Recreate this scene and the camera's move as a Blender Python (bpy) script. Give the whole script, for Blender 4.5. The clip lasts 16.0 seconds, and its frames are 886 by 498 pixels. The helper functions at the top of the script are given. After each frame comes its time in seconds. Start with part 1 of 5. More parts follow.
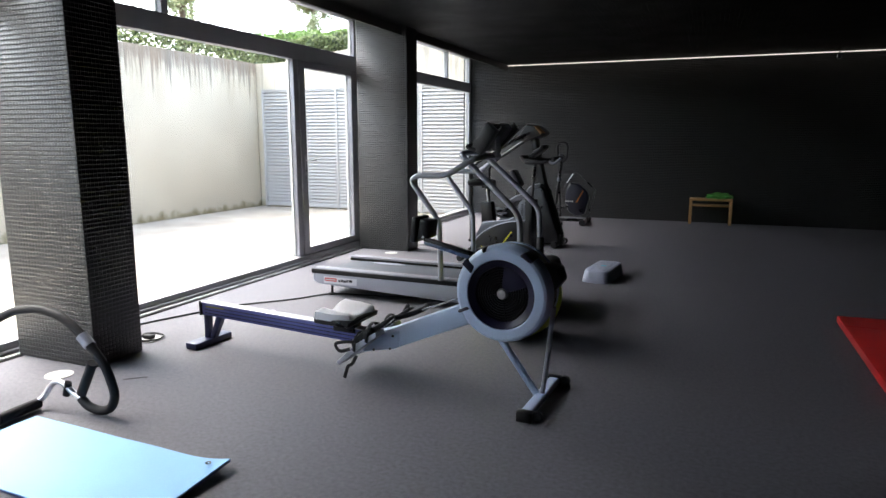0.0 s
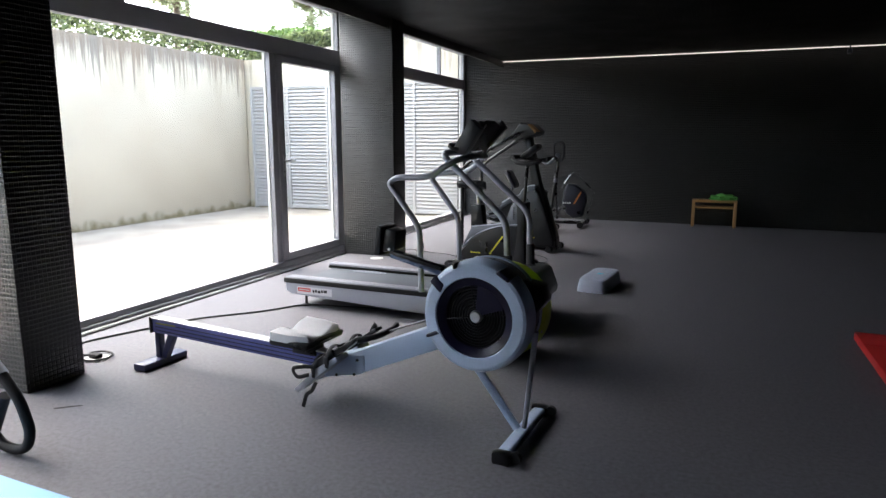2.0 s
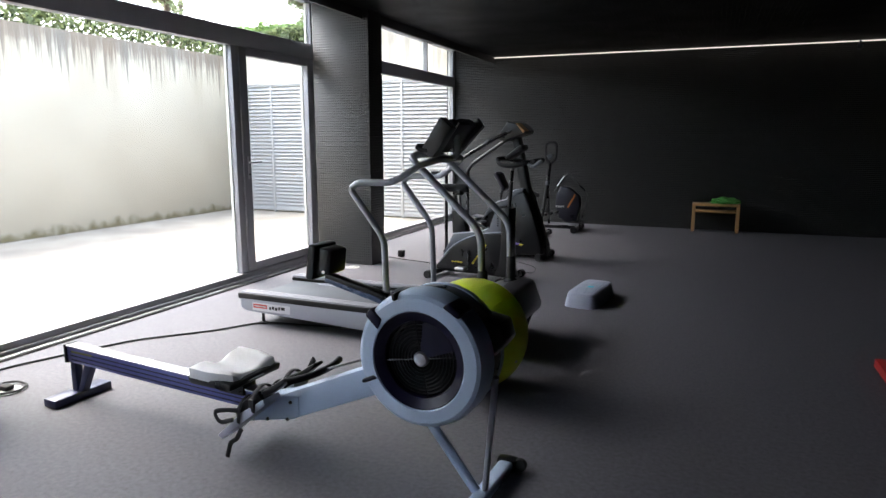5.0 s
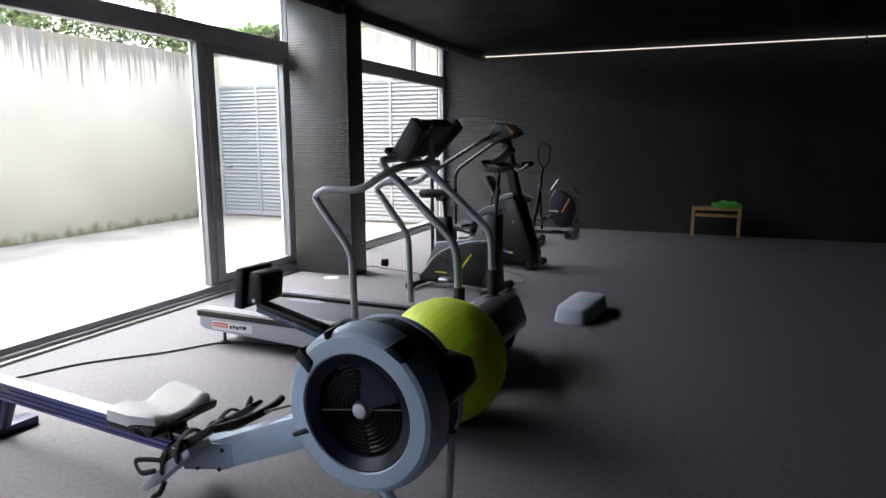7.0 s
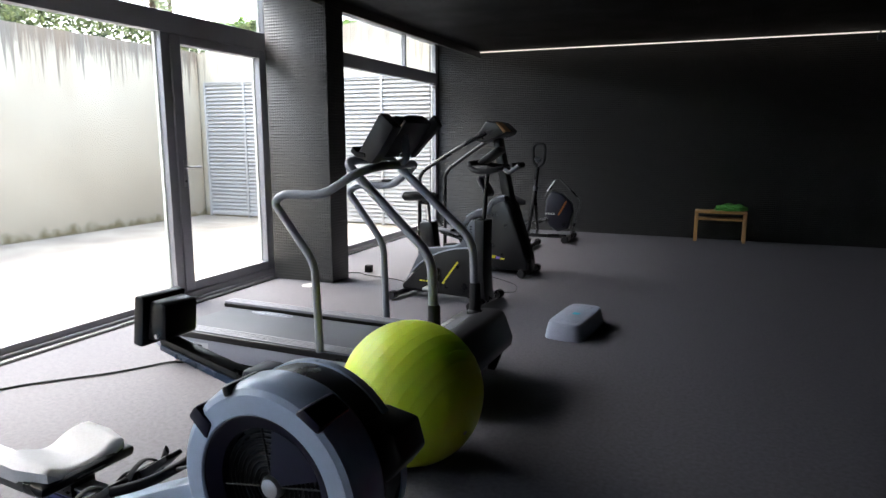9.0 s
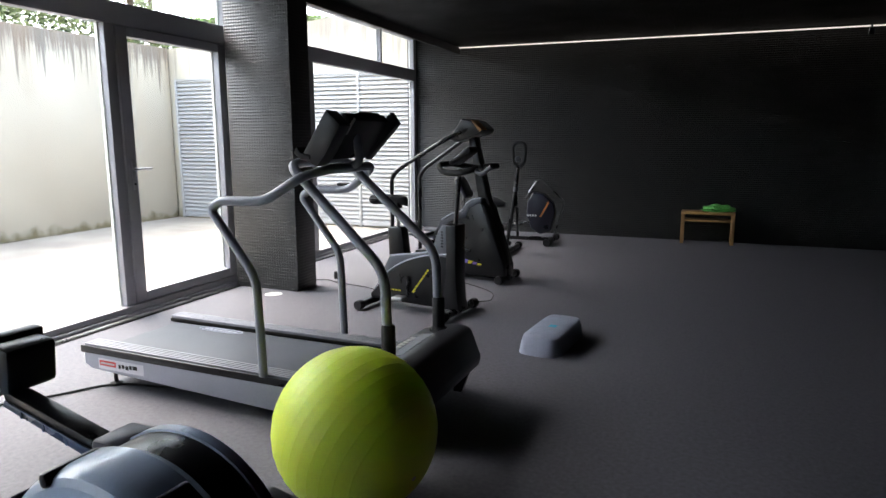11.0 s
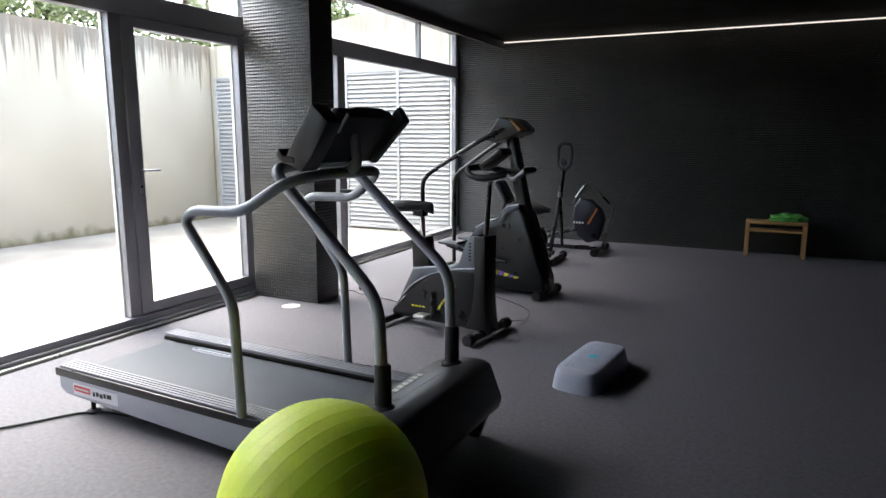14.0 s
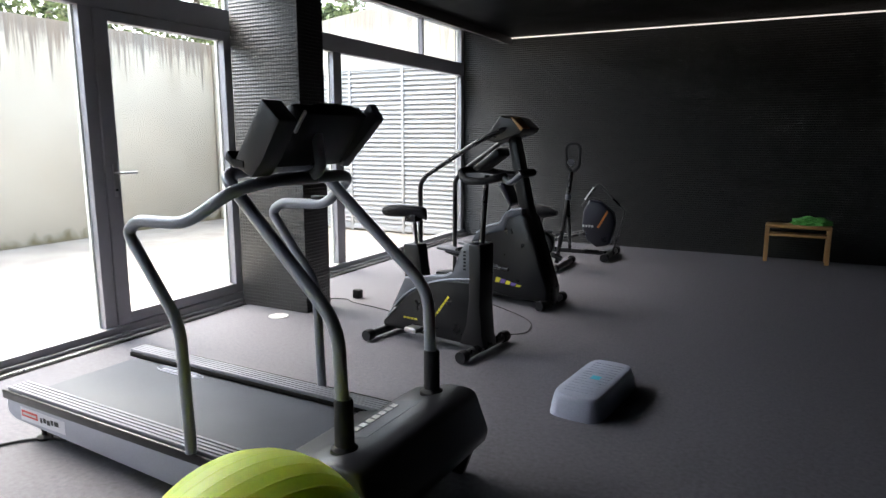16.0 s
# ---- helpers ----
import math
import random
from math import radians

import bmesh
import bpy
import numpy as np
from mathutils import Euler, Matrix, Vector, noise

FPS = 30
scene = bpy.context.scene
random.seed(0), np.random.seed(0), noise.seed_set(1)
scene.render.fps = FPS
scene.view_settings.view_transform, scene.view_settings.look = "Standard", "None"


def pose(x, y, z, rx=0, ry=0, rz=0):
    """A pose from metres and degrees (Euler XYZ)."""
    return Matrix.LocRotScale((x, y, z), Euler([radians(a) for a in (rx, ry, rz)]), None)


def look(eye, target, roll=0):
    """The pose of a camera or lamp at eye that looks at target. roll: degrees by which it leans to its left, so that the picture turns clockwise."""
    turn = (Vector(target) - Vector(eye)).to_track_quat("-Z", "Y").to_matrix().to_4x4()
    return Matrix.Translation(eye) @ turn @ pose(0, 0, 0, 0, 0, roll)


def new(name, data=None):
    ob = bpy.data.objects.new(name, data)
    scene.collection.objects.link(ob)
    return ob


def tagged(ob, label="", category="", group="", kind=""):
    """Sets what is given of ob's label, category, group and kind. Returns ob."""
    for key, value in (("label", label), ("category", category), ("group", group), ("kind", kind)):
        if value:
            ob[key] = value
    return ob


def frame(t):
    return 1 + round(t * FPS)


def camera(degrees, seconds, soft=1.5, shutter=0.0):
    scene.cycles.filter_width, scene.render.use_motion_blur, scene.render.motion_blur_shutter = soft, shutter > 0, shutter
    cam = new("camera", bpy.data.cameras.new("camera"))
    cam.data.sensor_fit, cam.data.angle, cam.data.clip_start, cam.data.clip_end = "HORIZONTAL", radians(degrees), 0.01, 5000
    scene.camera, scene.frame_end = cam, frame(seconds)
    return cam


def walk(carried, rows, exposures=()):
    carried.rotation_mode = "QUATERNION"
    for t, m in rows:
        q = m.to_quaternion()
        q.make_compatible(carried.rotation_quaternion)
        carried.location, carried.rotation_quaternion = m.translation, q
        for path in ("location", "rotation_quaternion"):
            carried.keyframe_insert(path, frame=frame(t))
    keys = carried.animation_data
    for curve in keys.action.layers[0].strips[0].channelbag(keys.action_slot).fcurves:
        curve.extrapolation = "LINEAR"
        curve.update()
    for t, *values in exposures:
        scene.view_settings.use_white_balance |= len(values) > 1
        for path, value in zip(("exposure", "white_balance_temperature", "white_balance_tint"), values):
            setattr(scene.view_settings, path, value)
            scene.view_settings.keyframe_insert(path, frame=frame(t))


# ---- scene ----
cam = camera(68.4, 16.0)
PATH = [
    (0, (0.02, -0.367, 1.343), (-0.719, 1.461, 1.009), -0.0),
    (0.5, (0.017, -0.264, 1.342), (-0.725, 1.562, 1.004), -0.0),
    (1, (0.013, -0.156, 1.34), (-0.733, 1.669, 1.005), -0.0),
    (1.5, (0.009, -0.03, 1.339), (-0.731, 1.796, 0.997), -0.2),
    (2, (0.006, 0.084, 1.342), (-0.739, 1.909, 1.005), 0.0),
    (2.5, (0.007, 0.178, 1.342), (-0.746, 1.999, 1.004), -0.0),
    (3, (0.005, 0.283, 1.336), (-0.751, 2.102, 0.992), -0.1),
    (3.5, (0.01, 0.363, 1.341), (-0.744, 2.184, 0.999), -0.1),
    (4, (0.008, 0.456, 1.343), (-0.743, 2.278, 1.001), 0.1),
    (6.5, (0.005, 0.964, 1.346), (-0.739, 2.79, 1.014), -0.1),
    (7, (0.001, 1.076, 1.347), (-0.748, 2.9, 1.015), -0.2),
    (7.5, (-0.003, 1.181, 1.349), (-0.769, 2.999, 1.021), -0.3),
    (8, (-0.008, 1.297, 1.35), (-0.778, 3.113, 1.019), -0.3),
    (8.5, (-0.018, 1.404, 1.344), (-0.775, 3.226, 1.014), -0.0),
    (9, (-0.027, 1.515, 1.345), (-0.78, 3.337, 1.01), 0.0),
    (9.5, (-0.019, 1.602, 1.352), (-0.772, 3.423, 1.014), -0.1),
    (10, (-0.012, 1.7, 1.349), (-0.731, 3.535, 1.01), -0.1),
    (12.5, (-0.044, 2.185, 1.351), (-0.833, 3.99, 1.01), -0.1),
    (13, (-0.054, 2.28, 1.347), (-0.895, 4.063, 1.008), 0.0),
    (13.5, (-0.058, 2.365, 1.352), (-0.913, 4.14, 1.012), 0.1),
    (14, (-0.065, 2.454, 1.347), (-0.935, 4.223, 1.009), 0.1),
    (14.5, (-0.061, 2.554, 1.348), (-0.944, 4.316, 1.008), -0.1),
    (15, (-0.074, 2.647, 1.354), (-0.967, 4.404, 1.015), -0.1),
    (15.5, (-0.086, 2.731, 1.34), (-0.987, 4.484, 1.002), -0.1),
    (16, (-0.081, 2.81, 1.35), (-0.993, 4.557, 1.01), -0.0),
]
walk(cam, [(t, look(eye, target, roll)) for t, eye, target, roll in PATH])

# ---- world and light ----
SUN_ELEV, SUN_ROT = radians(54), radians(277)
world = bpy.data.worlds.new("world")
scene.world = world
world.use_nodes = True
wn = world.node_tree
sky = wn.nodes.new("ShaderNodeTexSky")
sky.sky_type = "NISHITA"
sky.sun_disc = False
sky.sun_elevation, sky.sun_rotation = SUN_ELEV, SUN_ROT
sky.air_density, sky.dust_density, sky.ozone_density = 1.0, 4.0, 1.0
pale = wn.nodes.new("ShaderNodeHueSaturation")
pale.inputs["Saturation"].default_value = 0.65
wn.links.new(sky.outputs[0], pale.inputs["Color"])
wn.links.new(pale.outputs[0], wn.nodes["Background"].inputs[0])
wn.nodes["Background"].inputs[1].default_value = 0.15
sun = new("sun", bpy.data.lights.new("sun", "SUN"))
sun.data.energy, sun.data.angle, sun.data.color = 0.12, radians(30), (1.0, 0.99, 0.98)
sun.matrix_world = look((-15, 9.2, 13.9), (-5, 8, 0))
scene.view_settings.exposure = 3.5


# ---- materials ----
def mat(name, color, rough=0.5, metal=0.0, var=0.12, scale=6.0, grain=120.0, bump=0.05, spec=0.5, coat=0.0):
    """A surface with broad and fine variation of tone, fine relief and uneven gloss."""
    m = bpy.data.materials.new(name)
    m.use_nodes = True
    n, l = m.node_tree.nodes, m.node_tree.links
    b = n["Principled BSDF"]
    b.inputs["Metallic"].default_value = metal
    b.inputs["Specular IOR Level"].default_value = spec
    b.inputs["Coat Weight"].default_value = coat
    co = n.new("ShaderNodeTexCoord")
    broad = n.new("ShaderNodeTexNoise")
    broad.inputs["Scale"].default_value, broad.inputs["Detail"].default_value = scale, 5
    fine = n.new("ShaderNodeTexNoise")
    fine.inputs["Scale"].default_value, fine.inputs["Detail"].default_value = grain, 3
    for t in (broad, fine):
        l.new(co.outputs["Object"], t.inputs["Vector"])
    mixf = n.new("ShaderNodeMath")
    mixf.operation = "MULTIPLY_ADD"
    mixf.inputs[1].default_value = 0.6
    l.new(broad.outputs["Fac"], mixf.inputs[0])
    half = n.new("ShaderNodeMath")
    half.operation = "MULTIPLY"
    half.inputs[1].default_value = 0.4
    l.new(fine.outputs["Fac"], half.inputs[0])
    l.new(half.outputs[0], mixf.inputs[2])
    ramp = n.new("ShaderNodeValToRGB")
    ramp.color_ramp.elements[0].position, ramp.color_ramp.elements[1].position = 0.3, 0.7
    ramp.color_ramp.elements[0].color = (*[c * (1 - var) for c in color], 1)
    ramp.color_ramp.elements[1].color = (*[min(1, c * (1 + var)) for c in color], 1)
    l.new(mixf.outputs[0], ramp.inputs[0])
    l.new(ramp.outputs[0], b.inputs["Base Color"])
    rr = n.new("ShaderNodeMapRange")
    rr.inputs["To Min"].default_value, rr.inputs["To Max"].default_value = max(0.02, rough - 0.08), min(1, rough + 0.08)
    l.new(broad.outputs["Fac"], rr.inputs["Value"])
    l.new(rr.outputs[0], b.inputs["Roughness"])
    if bump:
        bp = n.new("ShaderNodeBump")
        bp.inputs["Strength"].default_value, bp.inputs["Distance"].default_value = bump, 0.004
        l.new(fine.outputs["Fac"], bp.inputs["Height"])
        l.new(bp.outputs[0], b.inputs["Normal"])
    return m


def mosaic(name, overhead=False, pitch=0.026, color=(0.005, 0.005, 0.0056), rough=0.3, depth=0.006, spec=0.55, lumps=(30.0, 0.45), bulge=0.35):
    """Small black glazed tiles in rows, each a little uneven."""
    m = bpy.data.materials.new(name)
    m.use_nodes = True
    n, l = m.node_tree.nodes, m.node_tree.links
    b = n["Principled BSDF"]
    co, sep = n.new("ShaderNodeTexCoord"), n.new("ShaderNodeSeparateXYZ")
    l.new(co.outputs["Object"], sep.inputs[0])
    comb = n.new("ShaderNodeCombineXYZ")
    if overhead:
        l.new(sep.outputs["X"], comb.inputs["X"])
        l.new(sep.outputs["Y"], comb.inputs["Y"])
    else:
        add = n.new("ShaderNodeMath")
        l.new(sep.outputs["X"], add.inputs[0])
        l.new(sep.outputs["Y"], add.inputs[1])
        l.new(add.outputs[0], comb.inputs["X"])
        l.new(sep.outputs["Z"], comb.inputs["Y"])
    wob = n.new("ShaderNodeTexNoise")
    wob.inputs["Scale"].default_value = 9.0
    l.new(comb.outputs[0], wob.inputs["Vector"])
    shift = n.new("ShaderNodeVectorMath")
    shift.operation = "MULTIPLY_ADD"
    shift.inputs[1].default_value = (0.006, 0.006, 0)
    l.new(wob.outputs["Color"], shift.inputs[0])
    l.new(comb.outputs[0], shift.inputs[2])
    br = n.new("ShaderNodeTexBrick")
    br.offset, br.squash = 0.0, 1.0
    br.inputs["Scale"].default_value = 1.0
    br.inputs["Brick Width"].default_value, br.inputs["Row Height"].default_value = pitch, pitch
    br.inputs["Mortar Size"].default_value, br.inputs["Mortar Smooth"].default_value = pitch * 0.16, 0.6
    br.inputs["Color1"].default_value = (*[c * 0.7 for c in color], 1)
    br.inputs["Color2"].default_value = (*[c * 1.5 for c in color], 1)
    br.inputs["Mortar"].default_value = (*[c * 0.5 for c in color], 1)
    l.new(shift.outputs[0], br.inputs["Vector"])
    l.new(br.outputs["Color"], b.inputs["Base Color"])
    big = n.new("ShaderNodeTexNoise")
    big.inputs["Scale"].default_value, big.inputs["Detail"].default_value = 2.2, 6
    l.new(comb.outputs[0], big.inputs["Vector"])
    rr = n.new("ShaderNodeMapRange")
    rr.inputs["To Min"].default_value, rr.inputs["To Max"].default_value = rough - 0.08, rough + 0.16
    l.new(big.outputs["Fac"], rr.inputs["Value"])
    l.new(rr.outputs[0], b.inputs["Roughness"])
    lump = n.new("ShaderNodeTexNoise")
    lump.inputs["Scale"].default_value, lump.inputs["Detail"].default_value = lumps[0], 3
    l.new(comb.outputs[0], lump.inputs["Vector"])
    soft = n.new("ShaderNodeMath")
    soft.operation = "MULTIPLY"
    soft.inputs[1].default_value = lumps[1]
    l.new(lump.outputs["Fac"], soft.inputs[0])
    hgt = n.new("ShaderNodeMath")
    hgt.operation = "MULTIPLY_ADD"
    hgt.inputs[1].default_value = -1.0
    l.new(br.outputs["Fac"], hgt.inputs[0])
    l.new(soft.outputs[0], hgt.inputs[2])
    b.inputs["Specular IOR Level"].default_value = spec
    # each row bulges a little
    row = n.new("ShaderNodeSeparateXYZ")
    l.new(shift.outputs[0], row.inputs[0])
    turn, wave, rows_ = n.new("ShaderNodeMath"), n.new("ShaderNodeMath"), n.new("ShaderNodeMath")
    turn.operation, wave.operation, rows_.operation = "MULTIPLY", "SINE", "MULTIPLY_ADD"
    turn.inputs[1].default_value, rows_.inputs[1].default_value = 2 * math.pi / pitch, bulge
    l.new(row.outputs["Y"], turn.inputs[0])
    l.new(turn.outputs[0], wave.inputs[0])
    l.new(wave.outputs[0], rows_.inputs[0])
    l.new(hgt.outputs[0], rows_.inputs[2])
    bp = n.new("ShaderNodeBump")
    bp.inputs["Strength"].default_value, bp.inputs["Distance"].default_value = 0.9, depth
    l.new(rows_.outputs[0], bp.inputs["Height"])
    l.new(bp.outputs[0], b.inputs["Normal"])
    return m


def concrete_stained(name, top, stain=1.0):
    """Pale rendered concrete, with dark run-off streaks below the coping and moss along the foot."""
    m = bpy.data.materials.new(name)
    m.use_nodes = True
    n, l = m.node_tree.nodes, m.node_tree.links
    b = n["Principled BSDF"]
    b.inputs["Roughness"].default_value = 0.85
    co, sep = n.new("ShaderNodeTexCoord"), n.new("ShaderNodeSeparateXYZ")
    l.new(co.outputs["Object"], sep.inputs[0])
    add = n.new("ShaderNodeMath")
    l.new(sep.outputs["X"], add.inputs[0])
    l.new(sep.outputs["Y"], add.inputs[1])

    def noise_at(sx, sz, detail=4):
        c = n.new("ShaderNodeCombineXYZ")
        for src, k, dst in ((add.outputs[0], sx, "X"), (sep.outputs["Z"], sz, "Y")):
            mu = n.new("ShaderNodeMath")
            mu.operation = "MULTIPLY"
            mu.inputs[1].default_value = k
            l.new(src, mu.inputs[0])
            l.new(mu.outputs[0], c.inputs[dst])
        t = n.new("ShaderNodeTexNoise")
        t.inputs["Scale"].default_value, t.inputs["Detail"].default_value = 1.0, detail
        l.new(c.outputs[0], t.inputs["Vector"])
        return t.outputs["Fac"]

    def rng(src, a, z, lo=0.0, hi=1.0):
        r = n.new("ShaderNodeMapRange")
        for i, v in ((1, a), (2, z), (3, lo), (4, hi)):
            r.inputs[i].default_value = v
        l.new(src, r.inputs[0])
        return r.outputs[0]

    def op(kind, a, c):
        o = n.new("ShaderNodeMath")
        o.operation = kind
        l.new(a, o.inputs[0])
        l.new(c, o.inputs[1])
        return o.outputs[0]

    def blend(fac, a, c):
        x = n.new("ShaderNodeMix")
        x.data_type = "RGBA"
        l.new(fac, x.inputs[0])
        for i, v in ((6, a), (7, c)):
            if isinstance(v, tuple):
                x.inputs[i].default_value = v
            else:
                l.new(v, x.inputs[i])
        return x.outputs[2]

    base = blend(rng(noise_at(0.8, 0.8, 6), 0.35, 0.65), (0.56, 0.505, 0.4, 1), (0.65, 0.595, 0.48, 1))
    # streaks: fewer and thinner with the distance below the coping
    depth = rng(sep.outputs["Z"], top, top - 0.95)
    streak = op("SUBTRACT", rng(noise_at(13.0, 0.22, 5), 0.4, 0.66), depth)
    thin = op("SUBTRACT", rng(noise_at(38.0, 0.3, 3), 0.38, 0.66), rng(sep.outputs["Z"], top, top - 0.75))
    base = blend(rng(streak, 0.1, 0.34, 0, 0.75 * stain), base, (0.15, 0.135, 0.12, 1))
    base = blend(rng(thin, 0.2, 0.42, 0, 0.65 * stain), base, (0.13, 0.12, 0.105, 1))
    pale = op("SUBTRACT", rng(noise_at(22.0, 2.0, 3), 0.5, 0.75), rng(sep.outputs["Z"], top, top - 0.6))
    base = blend(rng(pale, 0.1, 0.5, 0, 0.5), base, (0.5, 0.48, 0.45, 1))
    band = op("SUBTRACT", noise_at(4.0, 6.0, 6), rng(sep.outputs["Z"], top - 0.06, top - 0.42))
    base = blend(rng(band, -0.1, 0.32, 0, 0.72 * stain), base, (0.2, 0.185, 0.165, 1))
    rust = op("SUBTRACT", noise_at(2.3, 0.2, 3), rng(sep.outputs["Z"], top, top - 2.6))
    base = blend(rng(rust, 0.2, 0.6, 0, 0.5 * stain), base, (0.3, 0.2, 0.12, 1))
    foot = op("SUBTRACT", noise_at(5.0, 3.0, 5), rng(sep.outputs["Z"], -0.1, 0.42))
    base = blend(rng(foot, 0.18, 0.42, 0, 0.8), base, (0.22, 0.19, 0.09, 1))
    l.new(base, b.inputs["Base Color"])
    bp = n.new("ShaderNodeBump")
    bp.inputs["Strength"].default_value, bp.inputs["Distance"].default_value = 0.3, 0.01
    l.new(noise_at(25, 25, 6), bp.inputs["Height"])
    l.new(bp.outputs[0], b.inputs["Normal"])
    return m


def leafy(name, a, c):
    m = bpy.data.materials.new(name)
    m.use_nodes = True
    n, l = m.node_tree.nodes, m.node_tree.links
    b = n["Principled BSDF"]
    b.inputs["Roughness"].default_value = 0.45
    g = n.new("ShaderNodeNewGeometry")
    ramp = n.new("ShaderNodeValToRGB")
    ramp.color_ramp.elements[0].color, ramp.color_ramp.elements[1].color = (*a, 1), (*c, 1)
    l.new(g.outputs["Random Per Island"], ramp.inputs[0])
    l.new(ramp.outputs[0], b.inputs["Base Color"])
    tr = n.new("ShaderNodeBsdfTranslucent")
    l.new(ramp.outputs[0], tr.inputs["Color"])
    mx = n.new("ShaderNodeMixShader")
    mx.inputs[0].default_value = 0.35
    l.new(b.outputs[0], mx.inputs[1])
    l.new(tr.outputs[0], mx.inputs[2])
    l.new(mx.outputs[0], n["Material Output"].inputs["Surface"])
    return m


def pane_glass(name):
    m = bpy.data.materials.new(name)
    m.use_nodes = True
    n, l = m.node_tree.nodes, m.node_tree.links
    n.remove(n["Principled BSDF"])
    t, g, mx = n.new("ShaderNodeBsdfTransparent"), n.new("ShaderNodeBsdfGlossy"), n.new("ShaderNodeMixShader")
    t.inputs[0].default_value = (0.96, 0.98, 0.97, 1)
    g.inputs["Roughness"].default_value = 0.01
    lw, pw, ma = n.new("ShaderNodeLayerWeight"), n.new("ShaderNodeMath"), n.new("ShaderNodeMath")
    pw.operation, ma.operation = "POWER", "MULTIPLY_ADD"
    pw.inputs[1].default_value, ma.inputs[1].default_value, ma.inputs[2].default_value = 4.0, 0.5, 0.02
    l.new(lw.outputs["Facing"], pw.inputs[0])
    l.new(pw.outputs[0], ma.inputs[0])
    l.new(ma.outputs[0], mx.inputs[0])
    l.new(t.outputs[0], mx.inputs[1])
    l.new(g.outputs[0], mx.inputs[2])
    l.new(mx.outputs[0], n["Material Output"].inputs["Surface"])
    return m


def glow(name, color, strength):
    m = bpy.data.materials.new(name)
    m.use_nodes = True
    b = m.node_tree.nodes["Principled BSDF"]
    b.inputs["Base Color"].default_value = (*color, 1)
    b.inputs["Emission Color"].default_value = (*color, 1)
    b.inputs["Emission Strength"].default_value = strength
    return m


M_FLOOR = mat("dark_rubber_floor", (0.112, 0.111, 0.127), 0.62, var=0.34, scale=48.0, grain=300, bump=0.4, spec=0.2)
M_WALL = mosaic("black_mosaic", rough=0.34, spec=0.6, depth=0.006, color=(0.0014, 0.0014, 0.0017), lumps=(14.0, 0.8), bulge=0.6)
M_COLUMN = mosaic("black_mosaic_column", rough=0.36, spec=0.75, depth=0.004, color=(0.0025, 0.0025, 0.003), bulge=0.35)
M_CEIL = mosaic("black_ceiling_tile", overhead=True, pitch=0.045, color=(0.001, 0.001, 0.0012), rough=0.5, spec=0.06)
M_DARK = mat("dark_plaster", (0.03, 0.03, 0.032), 0.6, scale=2, bump=0.08)
M_ALU = mat("grey_window_aluminium", (0.36, 0.36, 0.385), 0.42, metal=0.1, var=0.06, bump=0.02)
M_GASKET = mat("white_frame_edge", (0.6, 0.6, 0.58), 0.5, var=0.06)
M_STEEL = mat("brushed_steel", (0.55, 0.55, 0.56), 0.3, metal=1.0, var=0.08)
M_GLASS = pane_glass("window_glass")
M_CONC = concrete_stained("stained_concrete", 2.87)
M_CONC2 = concrete_stained("pale_stained_concrete", 3.1, 0.45)
M_SOFFIT = mat("dark_soffit_paint", (0.07, 0.066, 0.066), 0.55, var=0.12, scale=3, bump=0.05)
M_PAVE = mat("yard_concrete", (0.4, 0.355, 0.3), 0.85, var=0.35, scale=1.6, grain=40, bump=0.2)
M_LOUVER = mat("grey_louver_paint", (0.44, 0.43, 0.42), 0.5, var=0.08, scale=3)
# the wide tone range paints in shaded gaps and highlights between the leaves
M_LEAF = leafy("hedge_leaves", (0.015, 0.028, 0.01), (0.24, 0.29, 0.13))
M_LEAF2 = leafy("bright_hedge_leaves", (0.07, 0.13, 0.03), (0.2, 0.3, 0.09))
# distance haze and glare are put into these pale leaf colours
M_LEAFHAZE = leafy("hazed_tree_leaves", (0.2, 0.24, 0.12), (0.42, 0.45, 0.28))
M_BARK = mat("bark", (0.16, 0.12, 0.09), 0.9, var=0.3, scale=8, bump=0.5)
M_SOIL = mat("soil", (0.09, 0.075, 0.05), 0.95, var=0.3, scale=3, bump=0.4)
M_LAMP = glow("strip_light", (1.0, 0.9, 0.83), 0.085)
M_BLACK = mat("black_plastic", (0.005, 0.005, 0.006), 0.3, var=0.2, scale=9, bump=0.06, spec=0.33)
M_GLOSSBLK = mat("black_painted_steel", (0.012, 0.012, 0.014), 0.28, var=0.2, scale=7, bump=0.02)
M_RUBBER = mat("black_rubber", (0.012, 0.012, 0.014), 0.7, var=0.2, bump=0.1, spec=0.3)
M_TUBE = mat("grey_powder_coat", (0.25, 0.27, 0.31), 0.33, metal=0.3, var=0.07, scale=5, bump=0.03)
M_PANEL = mat("silver_grey_paint", (0.35, 0.37, 0.43), 0.36, metal=0.3, var=0.07, scale=3, bump=0.02)
M_RIB = mat("ribbed_rail_aluminium", (0.2, 0.21, 0.24), 0.5, metal=0.2, var=0.08, bump=0.02, spec=0.3)
M_BELT = mat("running_belt", (0.066, 0.074, 0.09), 0.5, var=0.2, scale=3, grain=220, bump=0.08, spec=0.22)
M_HOOD = mat("dark_grey_hood", (0.02, 0.021, 0.024), 0.33, var=0.15, scale=4, bump=0.05)
M_GREYBLUE = mat("grey_blue_enamel", (0.42, 0.52, 0.69), 0.3, var=0.06, scale=4, bump=0.02, coat=0.2)
M_NAVY = mat("navy_plastic", (0.008, 0.007, 0.024), 0.35, var=0.15, bump=0.03, spec=0.25)
M_NAVYLEG = mat("dark_blue_enamel", (0.02, 0.024, 0.075), 0.35, var=0.15, bump=0.03)
